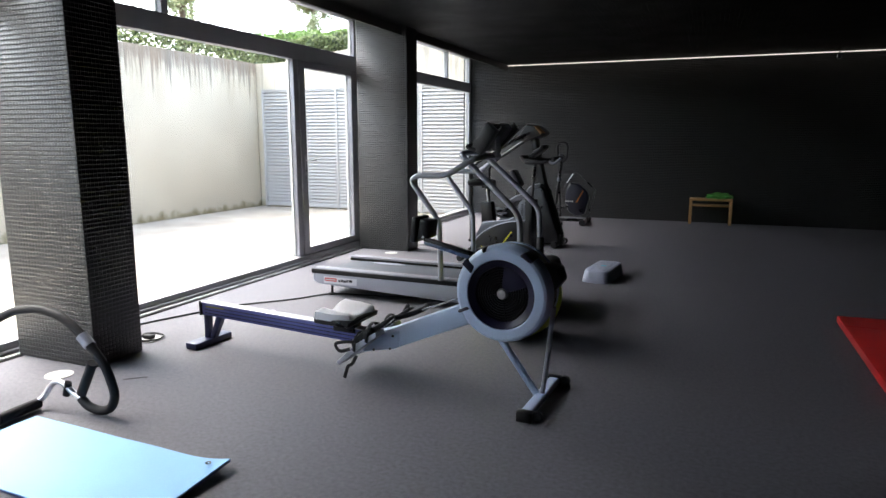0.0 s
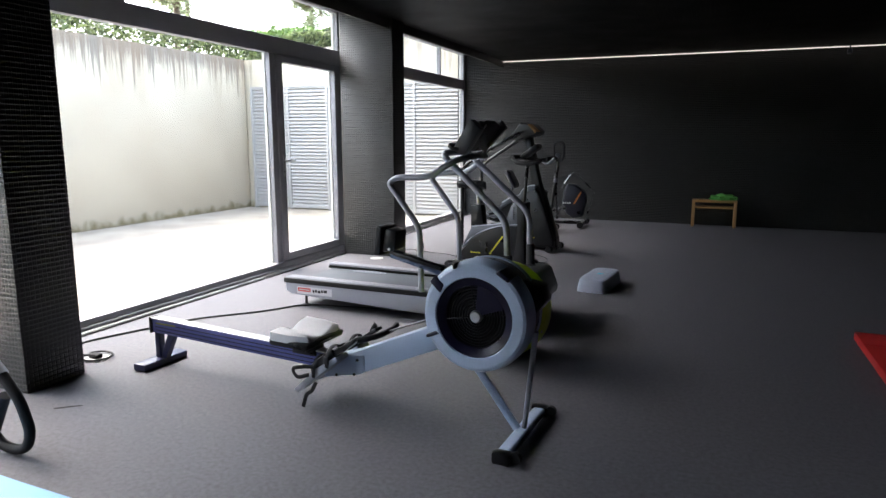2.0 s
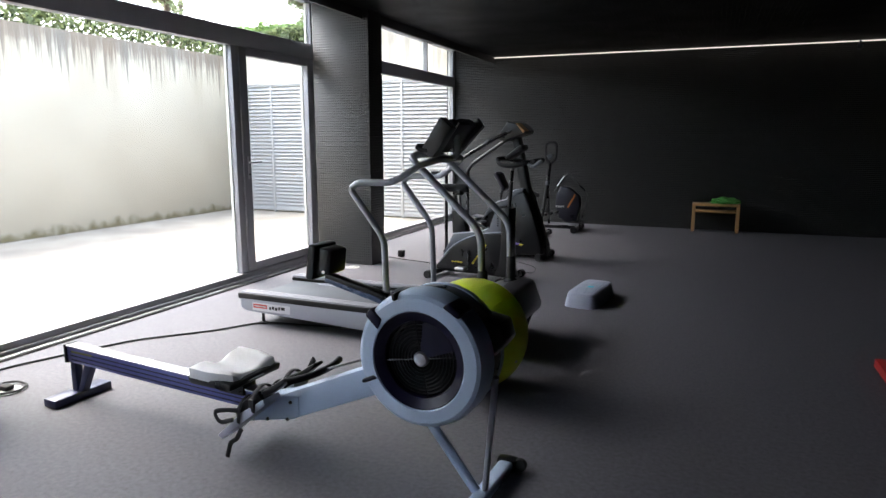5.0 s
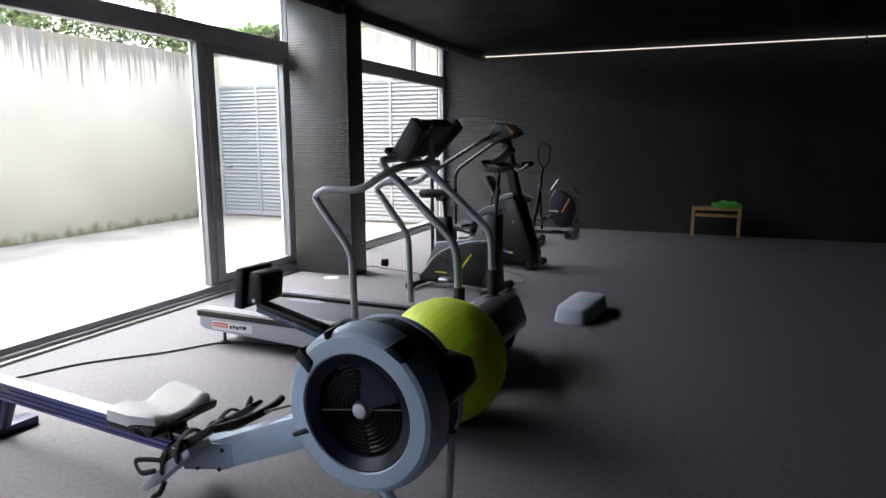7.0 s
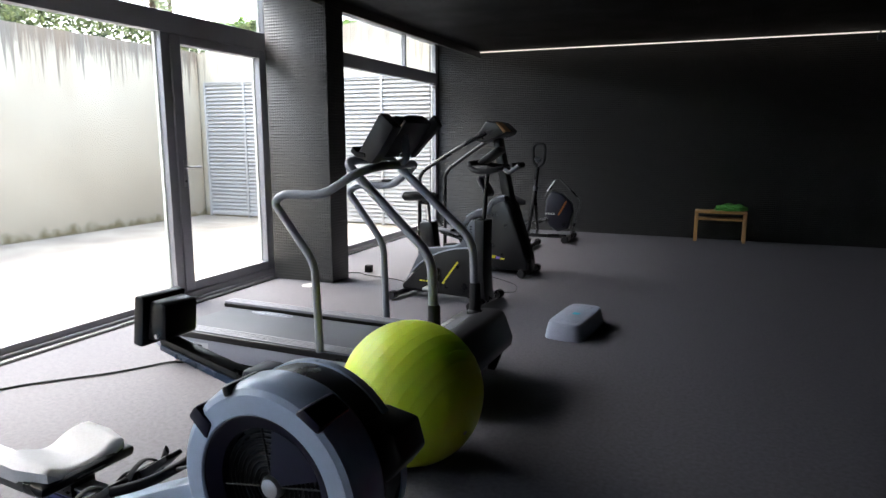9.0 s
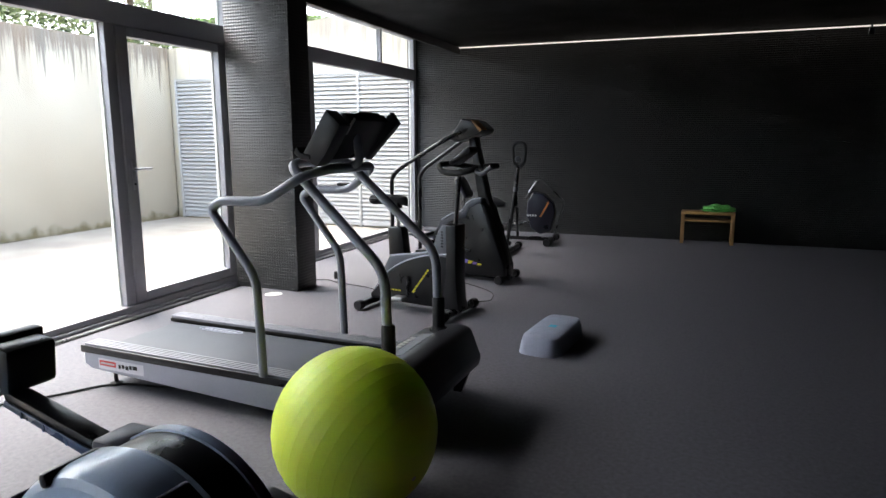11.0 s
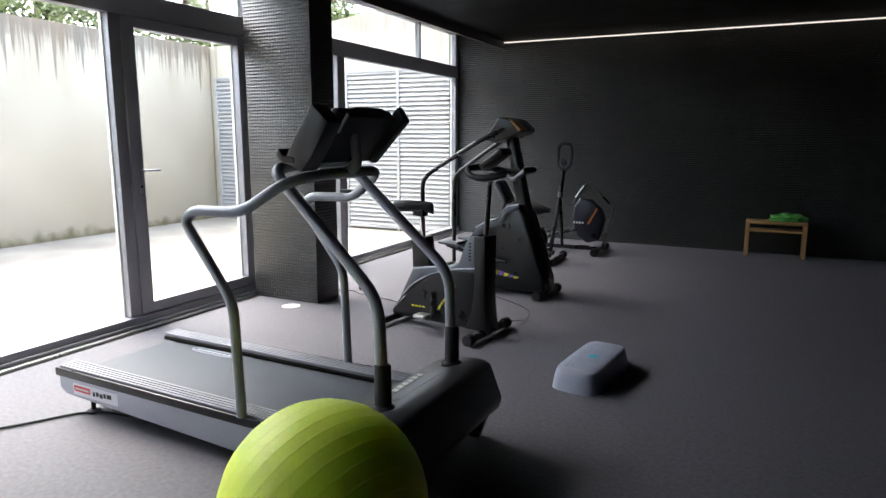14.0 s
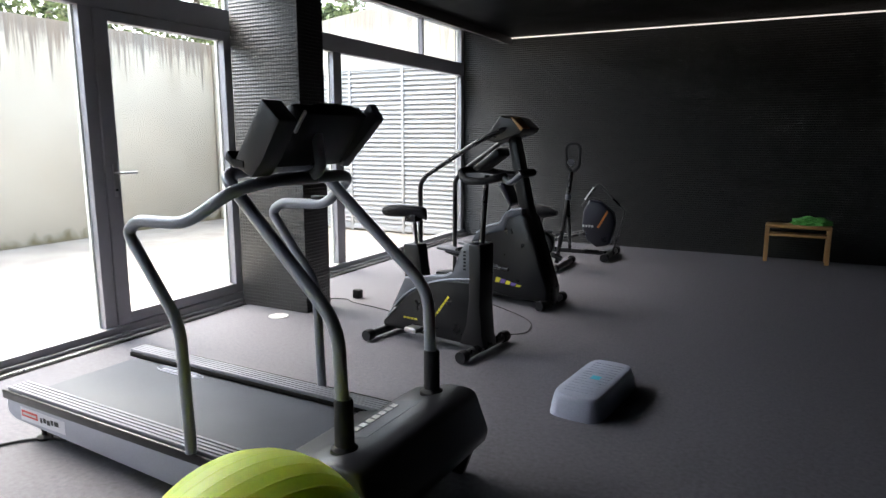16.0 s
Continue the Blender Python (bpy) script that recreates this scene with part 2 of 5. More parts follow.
M_RAIL = mat("blue_anodised_rail", (0.1, 0.11, 0.3), 0.35, metal=0.3, var=0.1, bump=0.02)
M_RAILTOP = mat("rail_steel_top", (0.85, 0.85, 0.87), 0.25, metal=0.5, var=0.05, bump=0.01)
M_SEAT = mat("pale_grey_seat_foam", (0.58, 0.58, 0.6), 0.45, var=0.1, scale=12, bump=0.06)
M_BALL = mat("lime_vinyl", (0.58, 0.68, 0.06), 0.45, var=0.06, scale=4, bump=0.02, spec=0.4)
M_BALL.node_tree.nodes["Principled BSDF"].inputs["Subsurface Weight"].default_value = 0.7
M_BALL.node_tree.nodes["Principled BSDF"].inputs["Subsurface Radius"].default_value = (0.24, 0.27, 0.05)
M_BALL.node_tree.nodes["Principled BSDF"].inputs["Subsurface Scale"].default_value = 1.0
M_ARM = mat("steel_blue_paint", (0.045, 0.07, 0.13), 0.3, metal=0.2, var=0.1, bump=0.02)
M_PITCH = mat("black_gap", (0.004, 0.004, 0.004), 0.8, var=0.2, spec=0.1)
M_STEP = mat("blue_grey_step_plastic", (0.31, 0.34, 0.43), 0.5, var=0.14, scale=9, bump=0.1)
M_TEAL = mat("turquoise_label", (0.03, 0.45, 0.6), 0.5)
M_WOOD = mat("pale_beech", (0.48, 0.27, 0.11), 0.5, var=0.18, scale=9, bump=0.06)
M_CLOTH = mat("green_cloth", (0.12, 0.45, 0.1), 0.9, var=0.2, scale=14, bump=0.3)
M_MATBLUE = mat("light_blue_foam", (0.19, 0.40, 0.68), 0.6, var=0.05, scale=6, bump=0.15)
M_MATEDGE = mat("dark_blue_foam", (0.03, 0.06, 0.2), 0.7)
M_RED = mat("red_vinyl", (0.5, 0.02, 0.02), 0.45, var=0.1, scale=5, bump=0.06)
M_WHITE = mat("white_plastic", (0.5, 0.5, 0.49), 0.45, var=0.05)
M_COVER = mat("blue_black_cover", (0.008, 0.009, 0.018), 0.3, var=0.15, bump=0.04)
M_LABEL = mat("pale_label", (0.62, 0.63, 0.67), 0.45, var=0.05)
M_YELLOW = mat("yellow_decal", (0.7, 0.6, 0.03), 0.5)
M_OLIVE = mat("dull_yellow_decal", (0.2, 0.2, 0.05), 0.5)
M_VIOLET = mat("violet_decal", (0.2, 0.13, 0.5), 0.5)
M_ORANGE = mat("orange_decal", (0.42, 0.14, 0.03), 0.5)
M_REDDECAL = mat("red_decal", (0.55, 0.05, 0.05), 0.5)
M_GREYPL = mat("grey_machine_plastic", (0.07, 0.078, 0.095), 0.4, var=0.12, scale=6, bump=0.05)


# ---- mesh helpers ----
def link_mesh(name, bm, material, smooth=40):
    me = bpy.data.meshes.new(name)
    bmesh.ops.recalc_face_normals(bm, faces=bm.faces)
    ang = radians(smooth)
    for fc in bm.faces:
        fc.smooth = True
    for e in bm.edges:
        if len(e.link_faces) == 2 and e.calc_face_angle(0) > ang:
            e.smooth = False
    bm.to_mesh(me)
    bm.free()
    for m in (material if isinstance(material, (list, tuple)) else [material]):
        me.materials.append(m)
    return new(name, me)


def part(name, bm, material, parent, label="", smooth=40):
    ob = link_mesh(name, bm, material, smooth)
    ob.parent = parent
    if label:
        tagged(ob, label)
    return ob


def thing(name, m, label, category, group="", kind=""):
    ob = new(name)
    ob.empty_display_size = 0.1
    ob.matrix_world = m
    return tagged(ob, label, category, group, kind)


def solid(name, bm, material, label, category="", kind="structure", m=None, smooth=40, group=""):
    ob = link_mesh(name, bm, material, smooth)
    if m is not None:
        ob.matrix_world = m
    return tagged(ob, label, category, group, kind)


def bevelled(bm, r, seg=2):
    if r > 0:
        es = [e for e in bm.edges if len(e.link_faces) == 2 and e.calc_face_angle(0) > 0.5]
        bmesh.ops.bevel(bm, geom=es, offset=r, segments=seg, affect="EDGES", profile=0.5, clamp_overlap=True)
    return bm


def box(x0, x1, y0, y1, z0, z1, r=0.0, seg=2, bm=None):
    b = bmesh.new()
    v = [b.verts.new((x, y, z)) for z in (z0, z1) for y in (y0, y1) for x in (x0, x1)]
    for q in ((0, 2, 3, 1), (4, 5, 7, 6), (0, 1, 5, 4), (2, 6, 7, 3), (0, 4, 6, 2), (1, 3, 7, 5)):
        b.faces.new([v[i] for i in q])
    bmesh.ops.recalc_face_normals(b, faces=b.faces)
    bevelled(b, r, seg)
    return join(bm, b)


def join(bm, b):
    if bm is None:
        return b
    me = bpy.data.meshes.new("tmp")
    b.to_mesh(me)
    b.free()
    bm.from_mesh(me)
    bpy.data.meshes.remove(me)
    return bm


def moved(b, m):
    bmesh.ops.transform(b, matrix=m, verts=b.verts)
    return b


def prism(profile, v0, v1, r=0.0, seg=2, bm=None):
    """A profile in (x, z), drawn out along y from v0 to v1."""
    b = bmesh.new()
    lo = [b.verts.new((x, v0, z)) for x, z in profile]
    hi = [b.verts.new((x, v1, z)) for x, z in profile]
    b.faces.new(lo)
    b.faces.new(hi[::-1])
    k = len(profile)
    for i in range(k):
        b.faces.new((lo[i], hi[i], hi[(i + 1) % k], lo[(i + 1) % k]))
    bmesh.ops.recalc_face_normals(b, faces=b.faces)
    bevelled(b, r, seg)
    return join(bm, b)


def rounded(points, r, n=5):
    """A polyline with its corners turned into arcs."""
    pts = [Vector(p) for p in points]
    out = [pts[0]]
    for a, b, c in zip(pts, pts[1:], pts[2:]):
        k = min(r, (a - b).length * 0.45, (c - b).length * 0.45)
        p, q = b + (a - b).normalized() * k, b + (c - b).normalized() * k
        for i in range(n + 1):
            s = i / n
            out.append(p * (1 - s) ** 2 + b * 2 * s * (1 - s) + q * s * s)
    out.append(pts[-1])
    return out


def tube(points, r, seg=12, fillet=0.08, bm=None, flat=1.0, caps=True):
    """A round bar along a path; r may be a list of radii for a path without fillets."""
    pts = rounded(points, fillet) if fillet else [Vector(p) for p in points]
    rad = r if isinstance(r, (list, tuple)) else [r] * len(pts)
    b = bmesh.new()
    side = None
    rings = []
    for i, p in enumerate(pts):
        d = (pts[min(i + 1, len(pts) - 1)] - pts[max(i - 1, 0)]).normalized()
        if side is None:
            side = d.cross(Vector((0, 0, 1)))
            if side.length < 0.05:
                side = d.cross(Vector((0, 1, 0)))
        side = (side - d * side.dot(d)).normalized()
        up = d.cross(side)
        rings.append([b.verts.new(p + (side * math.cos(a) * flat + up * math.sin(a)) * rad[i]) for a in (2 * math.pi * j / seg for j in range(seg))])
    for s, t in zip(rings, rings[1:]):
        for j in range(seg):
            b.faces.new((s[j], s[(j + 1) % seg], t[(j + 1) % seg], t[j]))
    if caps:
        b.faces.new(rings[0][::-1])
        b.faces.new(rings[-1])
    return join(bm, b)


def lathe(profile, seg=32, bm=None, m=None):
    """A profile of (radius, height) turned round z."""
    b = bmesh.new()
    rings = []
    for r, h in profile:
        if r < 1e-6:
            rings.append([b.verts.new((0, 0, h))])
        else:
            rings.append([b.verts.new((r * math.cos(2 * math.pi * j / seg), r * math.sin(2 * math.pi * j / seg), h)) for j in range(seg)])
    for s, t in zip(rings, rings[1:]):
        for j in range(seg):
            k = (j + 1) % seg
            if len(s) == 1 and len(t) > 1:
                b.faces.new((s[0], t[j], t[k]))
            elif len(t) == 1 and len(s) > 1:
                b.faces.new((s[j], s[k], t[0]))
            elif len(s) > 1:
                b.faces.new((s[j], s[k], t[k], t[j]))
    if m is not None:
        moved(b, m)
    return join(bm, b)


SIDE = pose(0, 0, 0, 90, 0, 0)     # turns a flat drawing upright, facing -y

# ---- the room ----
WX = -4.02          # inner face of the glazing
YB = 10.97          # back wall
ZC, ZU = 2.607, 2.95  # tiled ceiling, slab above it
XB, ZB = -3.33, 2.512  # lower edge of the downstand beside the windows
XE, YS = 5.2, -7.2   # unseen walls
solid("floor", box(WX - 0.12, XE, YS, YB, -0.12, 0.0), M_FLOOR, "dark grey speckled rubber gym floor")
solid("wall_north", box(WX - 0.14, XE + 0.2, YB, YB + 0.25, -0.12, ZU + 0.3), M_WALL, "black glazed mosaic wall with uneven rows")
solid("wall_east", box(XE, XE + 0.2, YS, YB, -0.12, ZU + 0.3), M_WALL, "unseen black mosaic wall")
solid("wall_south", box(WX - 0.14, XE + 0.2, YS - 0.2, YS, -0.12, ZU + 0.3), M_WALL, "unseen black mosaic wall")
# unseen wall, added in place of more glazing to cut light from behind
solid("wall_west_unseen", box(WX - 0.14, WX, YS, -1.92, 0.0, 2.74), M_WALL, "unseen black mosaic wall")
solid("ceiling", box(XB - 0.01, XE, YS, YB - 0.10, ZC, ZC + 0.16, 0.006), M_CEIL, "black tiled ceiling")
solid("soffit", prism([(WX - 0.14, 2.765), (WX, 2.745), (XB, ZB), (XB, ZC + 0.1), (WX - 0.14, ZC + 0.3)], YS, YB, 0.0), M_SOFFIT, "dark grey painted sloping soffit along the windows")
solid("ceiling_upper", box(WX - 0.14, XE + 0.2, YS - 0.2, YB + 0.25, ZU, ZU + 0.25), M_DARK, "dark plaster ceiling strip above the windows")
solid("trim", box(WX + 0.06, WX + 0.098, -2.3, YB - 0.003, 0.0, 0.012, 0.002), M_STEEL, "bright metal edge strip along the window foot")
solid("floor_channel", box(WX + 0.1, WX + 0.13, -2.3, YB - 0.003, 0.0, 0.004), M_PITCH, "black drainage channel along the windows")

for y0, y1, lab in ((-2.2, -1.84, "black mosaic column"), (2.285, 2.635, "black mosaic column"), (6.655, 6.95, "black mosaic column beside the glass door")):
    solid("column", box(-3.93, -3.27, y0, y1, 0.0, 2.8, 0.006), M_COLUMN, lab, "column")


def frame_bar(y0, y1, z0, z1, parent, name="window_frame", d0=-0.08, d1=0.0, material=None):
    return part(name, box(d0, d1, y0, y1, z0, z1, 0.005), material or M_ALU, parent)


def pane(y0, y1, z0, z1, parent, name="pane"):
    p = part(name, box(-0.046, -0.034, y0, y1, z0, z1), M_GLASS, parent, "clear glass pane")
    p.visible_shadow = False
    for a, b, c, d in ((y0, y0 + 0.012, z0, z1), (y1 - 0.012, y1, z0, z1)):
        part("glazing_bead", box(-0.075, -0.05, a, b, c, d), M_GASKET, parent, "pale glazing bead")


def bay(name, y0, y1, posts, tops, label, solid_from=None):
    """A bay of glazing: foot rail, transom, head, upright posts below and small mullions above. posts and tops: (from, to)."""
    w = thing(name, pose(WX, 0, 0), label, "window", "", "structure")
    frame_bar(y0, y1, 0.0, 0.08, w, "sill_rail", d1=0.03)
    part("sill_step", box(0.03, 0.058, y0, y1, 0.0, 0.034, 0.004), M_ALU, w)
    frame_bar(y0, y1, 2.155, 2.315, w, "transom", d1=0.004)
    frame_bar(y0, y1, 2.735, 2.775, w, "head_rail")
    edges = [y0] + [q for p in posts for q in p] + [y1]
    for a, b in posts:
        frame_bar(a, b, 0.08, 2.155, w, "post", d1=0.002)
    for a, b in zip(edges[::2], edges[1::2]):
        if b - a > 0.03 and not (solid_from and abs(a - solid_from) < 0.01):
            pane(a, b, 0.08, 2.155, w)
    edges = [y0] + [q for p in tops for q in p] + [y1]
    for a, b in tops:
        frame_bar(a, b, 2.315, 2.735, w, "mullion")
    for a, b in zip(edges[::2], edges[1::2]):
        if b - a > 0.03:
            pane(a, b, 2.315, 2.735, w)
    return w


bay("window_1", -1.92, 2.75, [(-1.92, -1.86), (0.95, 1.05), (2.69, 2.75)], [(-1.92, -1.88), (0.28, 0.35), (2.71, 2.75)], "tall grey aluminium window onto the yard")
bay("window_2", 2.75, 6.8, [(2.75, 2.81), (5.493, 5.58), (6.755, 6.8)], [(2.75, 2.79), (3.755, 3.825), (6.77, 6.8)], "tall grey aluminium window with a glazed door", solid_from=5.58)
bay("window_3", 6.8, YB, [(6.8, 7.0), (8.07, 8.2), (10.88, YB)], [(6.8, 7.0), (9.83, 9.87), (10.88, YB)], "tall grey aluminium window beside the back wall")

door = thing("door_1", pose(WX, 0, 0), "closed glazed door in a grey aluminium frame", "door", "", "structure")
part("stile", box(-0.07, 0.012, 5.584, 5.685, 0.085, 2.15, 0.006), M_ALU, door)
part("stile", box(-0.07, 0.012, 6.665, 6.751, 0.085, 2.15, 0.006), M_ALU, door)
part("bottom_rail", box(-0.07, 0.0115, 5.685, 6.665, 0.085, 0.16, 0.004), M_ALU, door)
part("top_rail", box(-0.07, 0.0115, 5.685, 6.665, 2.08, 2.15, 0.004), M_ALU, door)
pane(5.685, 6.665, 0.16, 2.08, door)
plate = part("handle_plate", box(0.012, 0.019, 5.632, 5.66, 0.955, 1.17, 0.003), M_STEEL, door, "brushed steel plate")
part("handle", tube([(0.019, 5.646, 1.112), (0.06, 5.646, 1.112), (0.06, 5.778, 1.112)], 0.009, 10, 0.02), M_STEEL, plate, "steel lever handle")
part("keyhole", lathe([(0, 0), (0.009, 0), (0.009, 0.004), (0, 0.004)], 14, m=pose(0.019, 5.646, 1.0, 0, 90, 0)), M_RUBBER, plate, "dark lock cylinder")

lamp = thing("strip_lamp", pose(0, YB - 0.05, ZC - 0.01), "thin white light strip between ceiling and wall", "lamp")
for i in range(6):
    x0 = XB + 0.005 + i * 1.41
    part("lamp_tube", box(x0, x0 + 1.406, -0.012, 0.008, -0.014, 0.0, 0.003), M_LAMP, lamp)
part("lamp_tray", box(XB + 0.002, XE - 0.002, -0.045, 0.045, 0.001, 0.03), M_DARK, lamp)
sensor = thing("wall_sensor", pose(1.685, YB - 0.09, ZC), "small dark sensor hanging below the light strip", "sensor")
part("stem", tube([(0, 0, 0.0), (0, 0, -0.05)], 0.012, 10, 0), M_GREYPL, sensor)
part("sensor_head", box(-0.03, 0.03, -0.03, 0.03, -0.12, -0.05, 0.012), M_GREYPL, sensor)

# ---- the yard ----
ZY = -0.07
XY = -8.78           # face of the yard wall
solid("pavement", box(XY - 0.02, WX - 0.121, -18.0, 11.07, ZY - 0.2, ZY), M_PAVE, "pale weathered concrete yard floor")
solid("yard_wall", box(XY - 0.27, XY, -18.0, 11.07, ZY, 2.87, 0.015), M_CONC, "pale concrete retaining wall with dark run-off streaks", "wall")
ret = [(XY - 0.27, ZY), (-3.7, ZY), (-3.7, 3.41), (-8.2, 2.87), (XY - 0.27, 2.865)]
solid("return_wall", prism(ret, 11.1, 11.37, 0.01), M_CONC2, "pale concrete return wall behind the louvres", "wall")
b = bmesh.new()
for x0, x1, y0, y1, z in ((-400, XY - 0.27, -400, 400, 2.6), (XY - 0.27, 400, 11.37, 400, 2.5), (XY - 0.27, 400, -400, -18.0, -0.1)):
    b.faces.new([b.verts.new(p) for p in ((x0, y0, z), (x1, y0, z), (x1, y1, z), (x0, y1, z))])
solid("ground", b, M_SOIL, "planted ground above the yard walls")

louver = thing("louver_screen", pose(0, 11.03, 0), "grey metal louvre screen along the yard wall", "screen")
posts_x = [-8.6, -7.74, -6.855, -5.934, -5.02, -4.1]
for x in posts_x:
    part("post", box(x - 0.022, x + 0.022, -0.03, 0.05, ZY, 2.32, 0.004), M_LOUVER, louver)
part("top_rail", box(-8.62, -4.08, -0.028, 0.05, 2.3, 2.335, 0.003), M_LOUVER, louver)
part("bottom_rail", box(-8.62, -4.08, -0.028, 0.05, -0.04, 0.0, 0.003), M_LOUVER, louver)
for x0, x1 in zip(posts_x, posts_x[1:]):
    bm = prism([(-0.022, -0.03), (-0.014, -0.034), (0.022, 0.024), (0.014, 0.028), (-0.02, -0.012)], x0 + 0.022, x1 - 0.022)
    bmesh.ops.rotate(bm, verts=bm.verts, matrix=Matrix.Rotation(radians(-90), 3, "Z"))
    bmesh.ops.transform(bm, matrix=Matrix.Diagonal((1, -1, 1, 1)), verts=bm.verts)
    first = part("slat", bm, M_LOUVER, louver)
    first.location = (0, 0, 0.035)
    for i in range(1, 35):
        s = first.copy()
        scene.collection.objects.link(s)
        s.location = (0, 0, 0.035 + i * 0.0668)


def leaves(n, where, size, flatness=0.6):
    """Loose leaf blades: where(rng) gives a place; each blade is a folded, pointed leaf."""
    rng = random.Random(n)
    vs, fs = [], []
    for _ in range(n):
        p = Vector(where(rng))
        e = Euler((rng.uniform(-1.2, 1.2), rng.uniform(-1.2, 1.2), rng.uniform(0, 6.3))).to_matrix()
        s = size * rng.uniform(0.6, 1.4)
        k = len(vs)
        for q in ((0, -1, 0), (0.5, -0.1, 0.18), (0, 1, 0), (-0.5, -0.1, 0.18)):
            vs.append(p + e @ (Vector(q) * s * 0.5))
        fs += [(k, k + 1, k + 2), (k, k + 2, k + 3)]
    me = bpy.data.meshes.new("leaves")
    me.from_pydata([tuple(v) for v in vs], [], fs)
    return me


def hedge(name, x0, x1, y0, y1, z0, z1, n, size, material, label):
    def where(r):
        x, y = r.uniform(x0, x1), r.uniform(y0, y1)
        top = z1 + max(0, y - 14.0) * 0.16 + 0.18 * noise.noise((x * 1.3, y * 1.3, 0)) + 0.1 * noise.noise((x * 4, y * 4, 3))
        return x, y, z0 + (top - z0) * (1 - r.random() ** 2)
    me = leaves(n, where, size)
    me.materials.append(material)
    return tagged(new(name, me), label, "hedge", "", "stuff")


hedge("ivy_hedge", -10.1, -8.8, -8.0, 12.1, 2.6, 3.38, 26000, 0.095, M_LEAF, "ivy and shrubs growing over the yard wall")
hedge("clipped_hedge", -12.5, -10.6, 14.4, 25.6, 2.7, 3.95, 20000, 0.13, M_LEAF2, "bright green clipped hedge above the yard")
hedge("shrub_row", -8.9, -6.2, 11.45, 12.9, 2.55, 3.35, 9000, 0.11, M_LEAF, "shrubs behind the return wall")


def tree(x, y, height, crown, seed, label):
    rng = random.Random(seed)
    t = thing("tree", pose(x, y, 2.6), label, "tree", "trees above the yard")
    limbs = []
    bm = tube([(0, 0, 0), (0.1, 0.05, height * 0.35), (0.05, 0.15, height * 0.7), (0.1, 0.1, height)], [0.16, 0.12, 0.08, 0.02], 9, 0)
    for i in range(11):
        z = height * rng.uniform(0.3, 0.92)
        a = rng.uniform(0, 6.28)
        ln = crown * rng.uniform(0.5, 1.0) * (1.15 - z / height * 0.6)
        end = Vector((math.cos(a) * ln, math.sin(a) * ln, z + ln * 0.45))
        limbs.append((Vector((0.08, 0.1, z)), end))
        tube([(0.08, 0.1, z), end * 0.5 + Vector((0, 0, z * 0.45)), end], [0.05, 0.03, 0.01], 6, 0, bm=bm)
    part("trunk", bm, M_BARK, t)

    def where(r):
        a, e = r.choice(limbs)
        p = a.lerp(e, r.uniform(0.35, 1.1))
        return p + Vector((r.gauss(0, 0.28), r.gauss(0, 0.28), r.gauss(-0.05, 0.3))) * crown * 0.4
    me = leaves(5200, where, 0.17)
    me.materials.append(M_LEAFHAZE)
    c = new("crown", me)
    c.parent = t


for i, (x, y, h, c) in enumerate(((-21, 16, 9, 1.8), (-20, 21, 10, 1.9), (-25, 27, 11, 2.2), (-19, 29, 9, 1.7), (-28, 21, 10, 2.1), (-23, 11, 9, 1.8), (-18, 35, 10, 2.0))):
    tree(x, y, h, c, 40 + i, "slender tree with thin green foliage paled for haze")

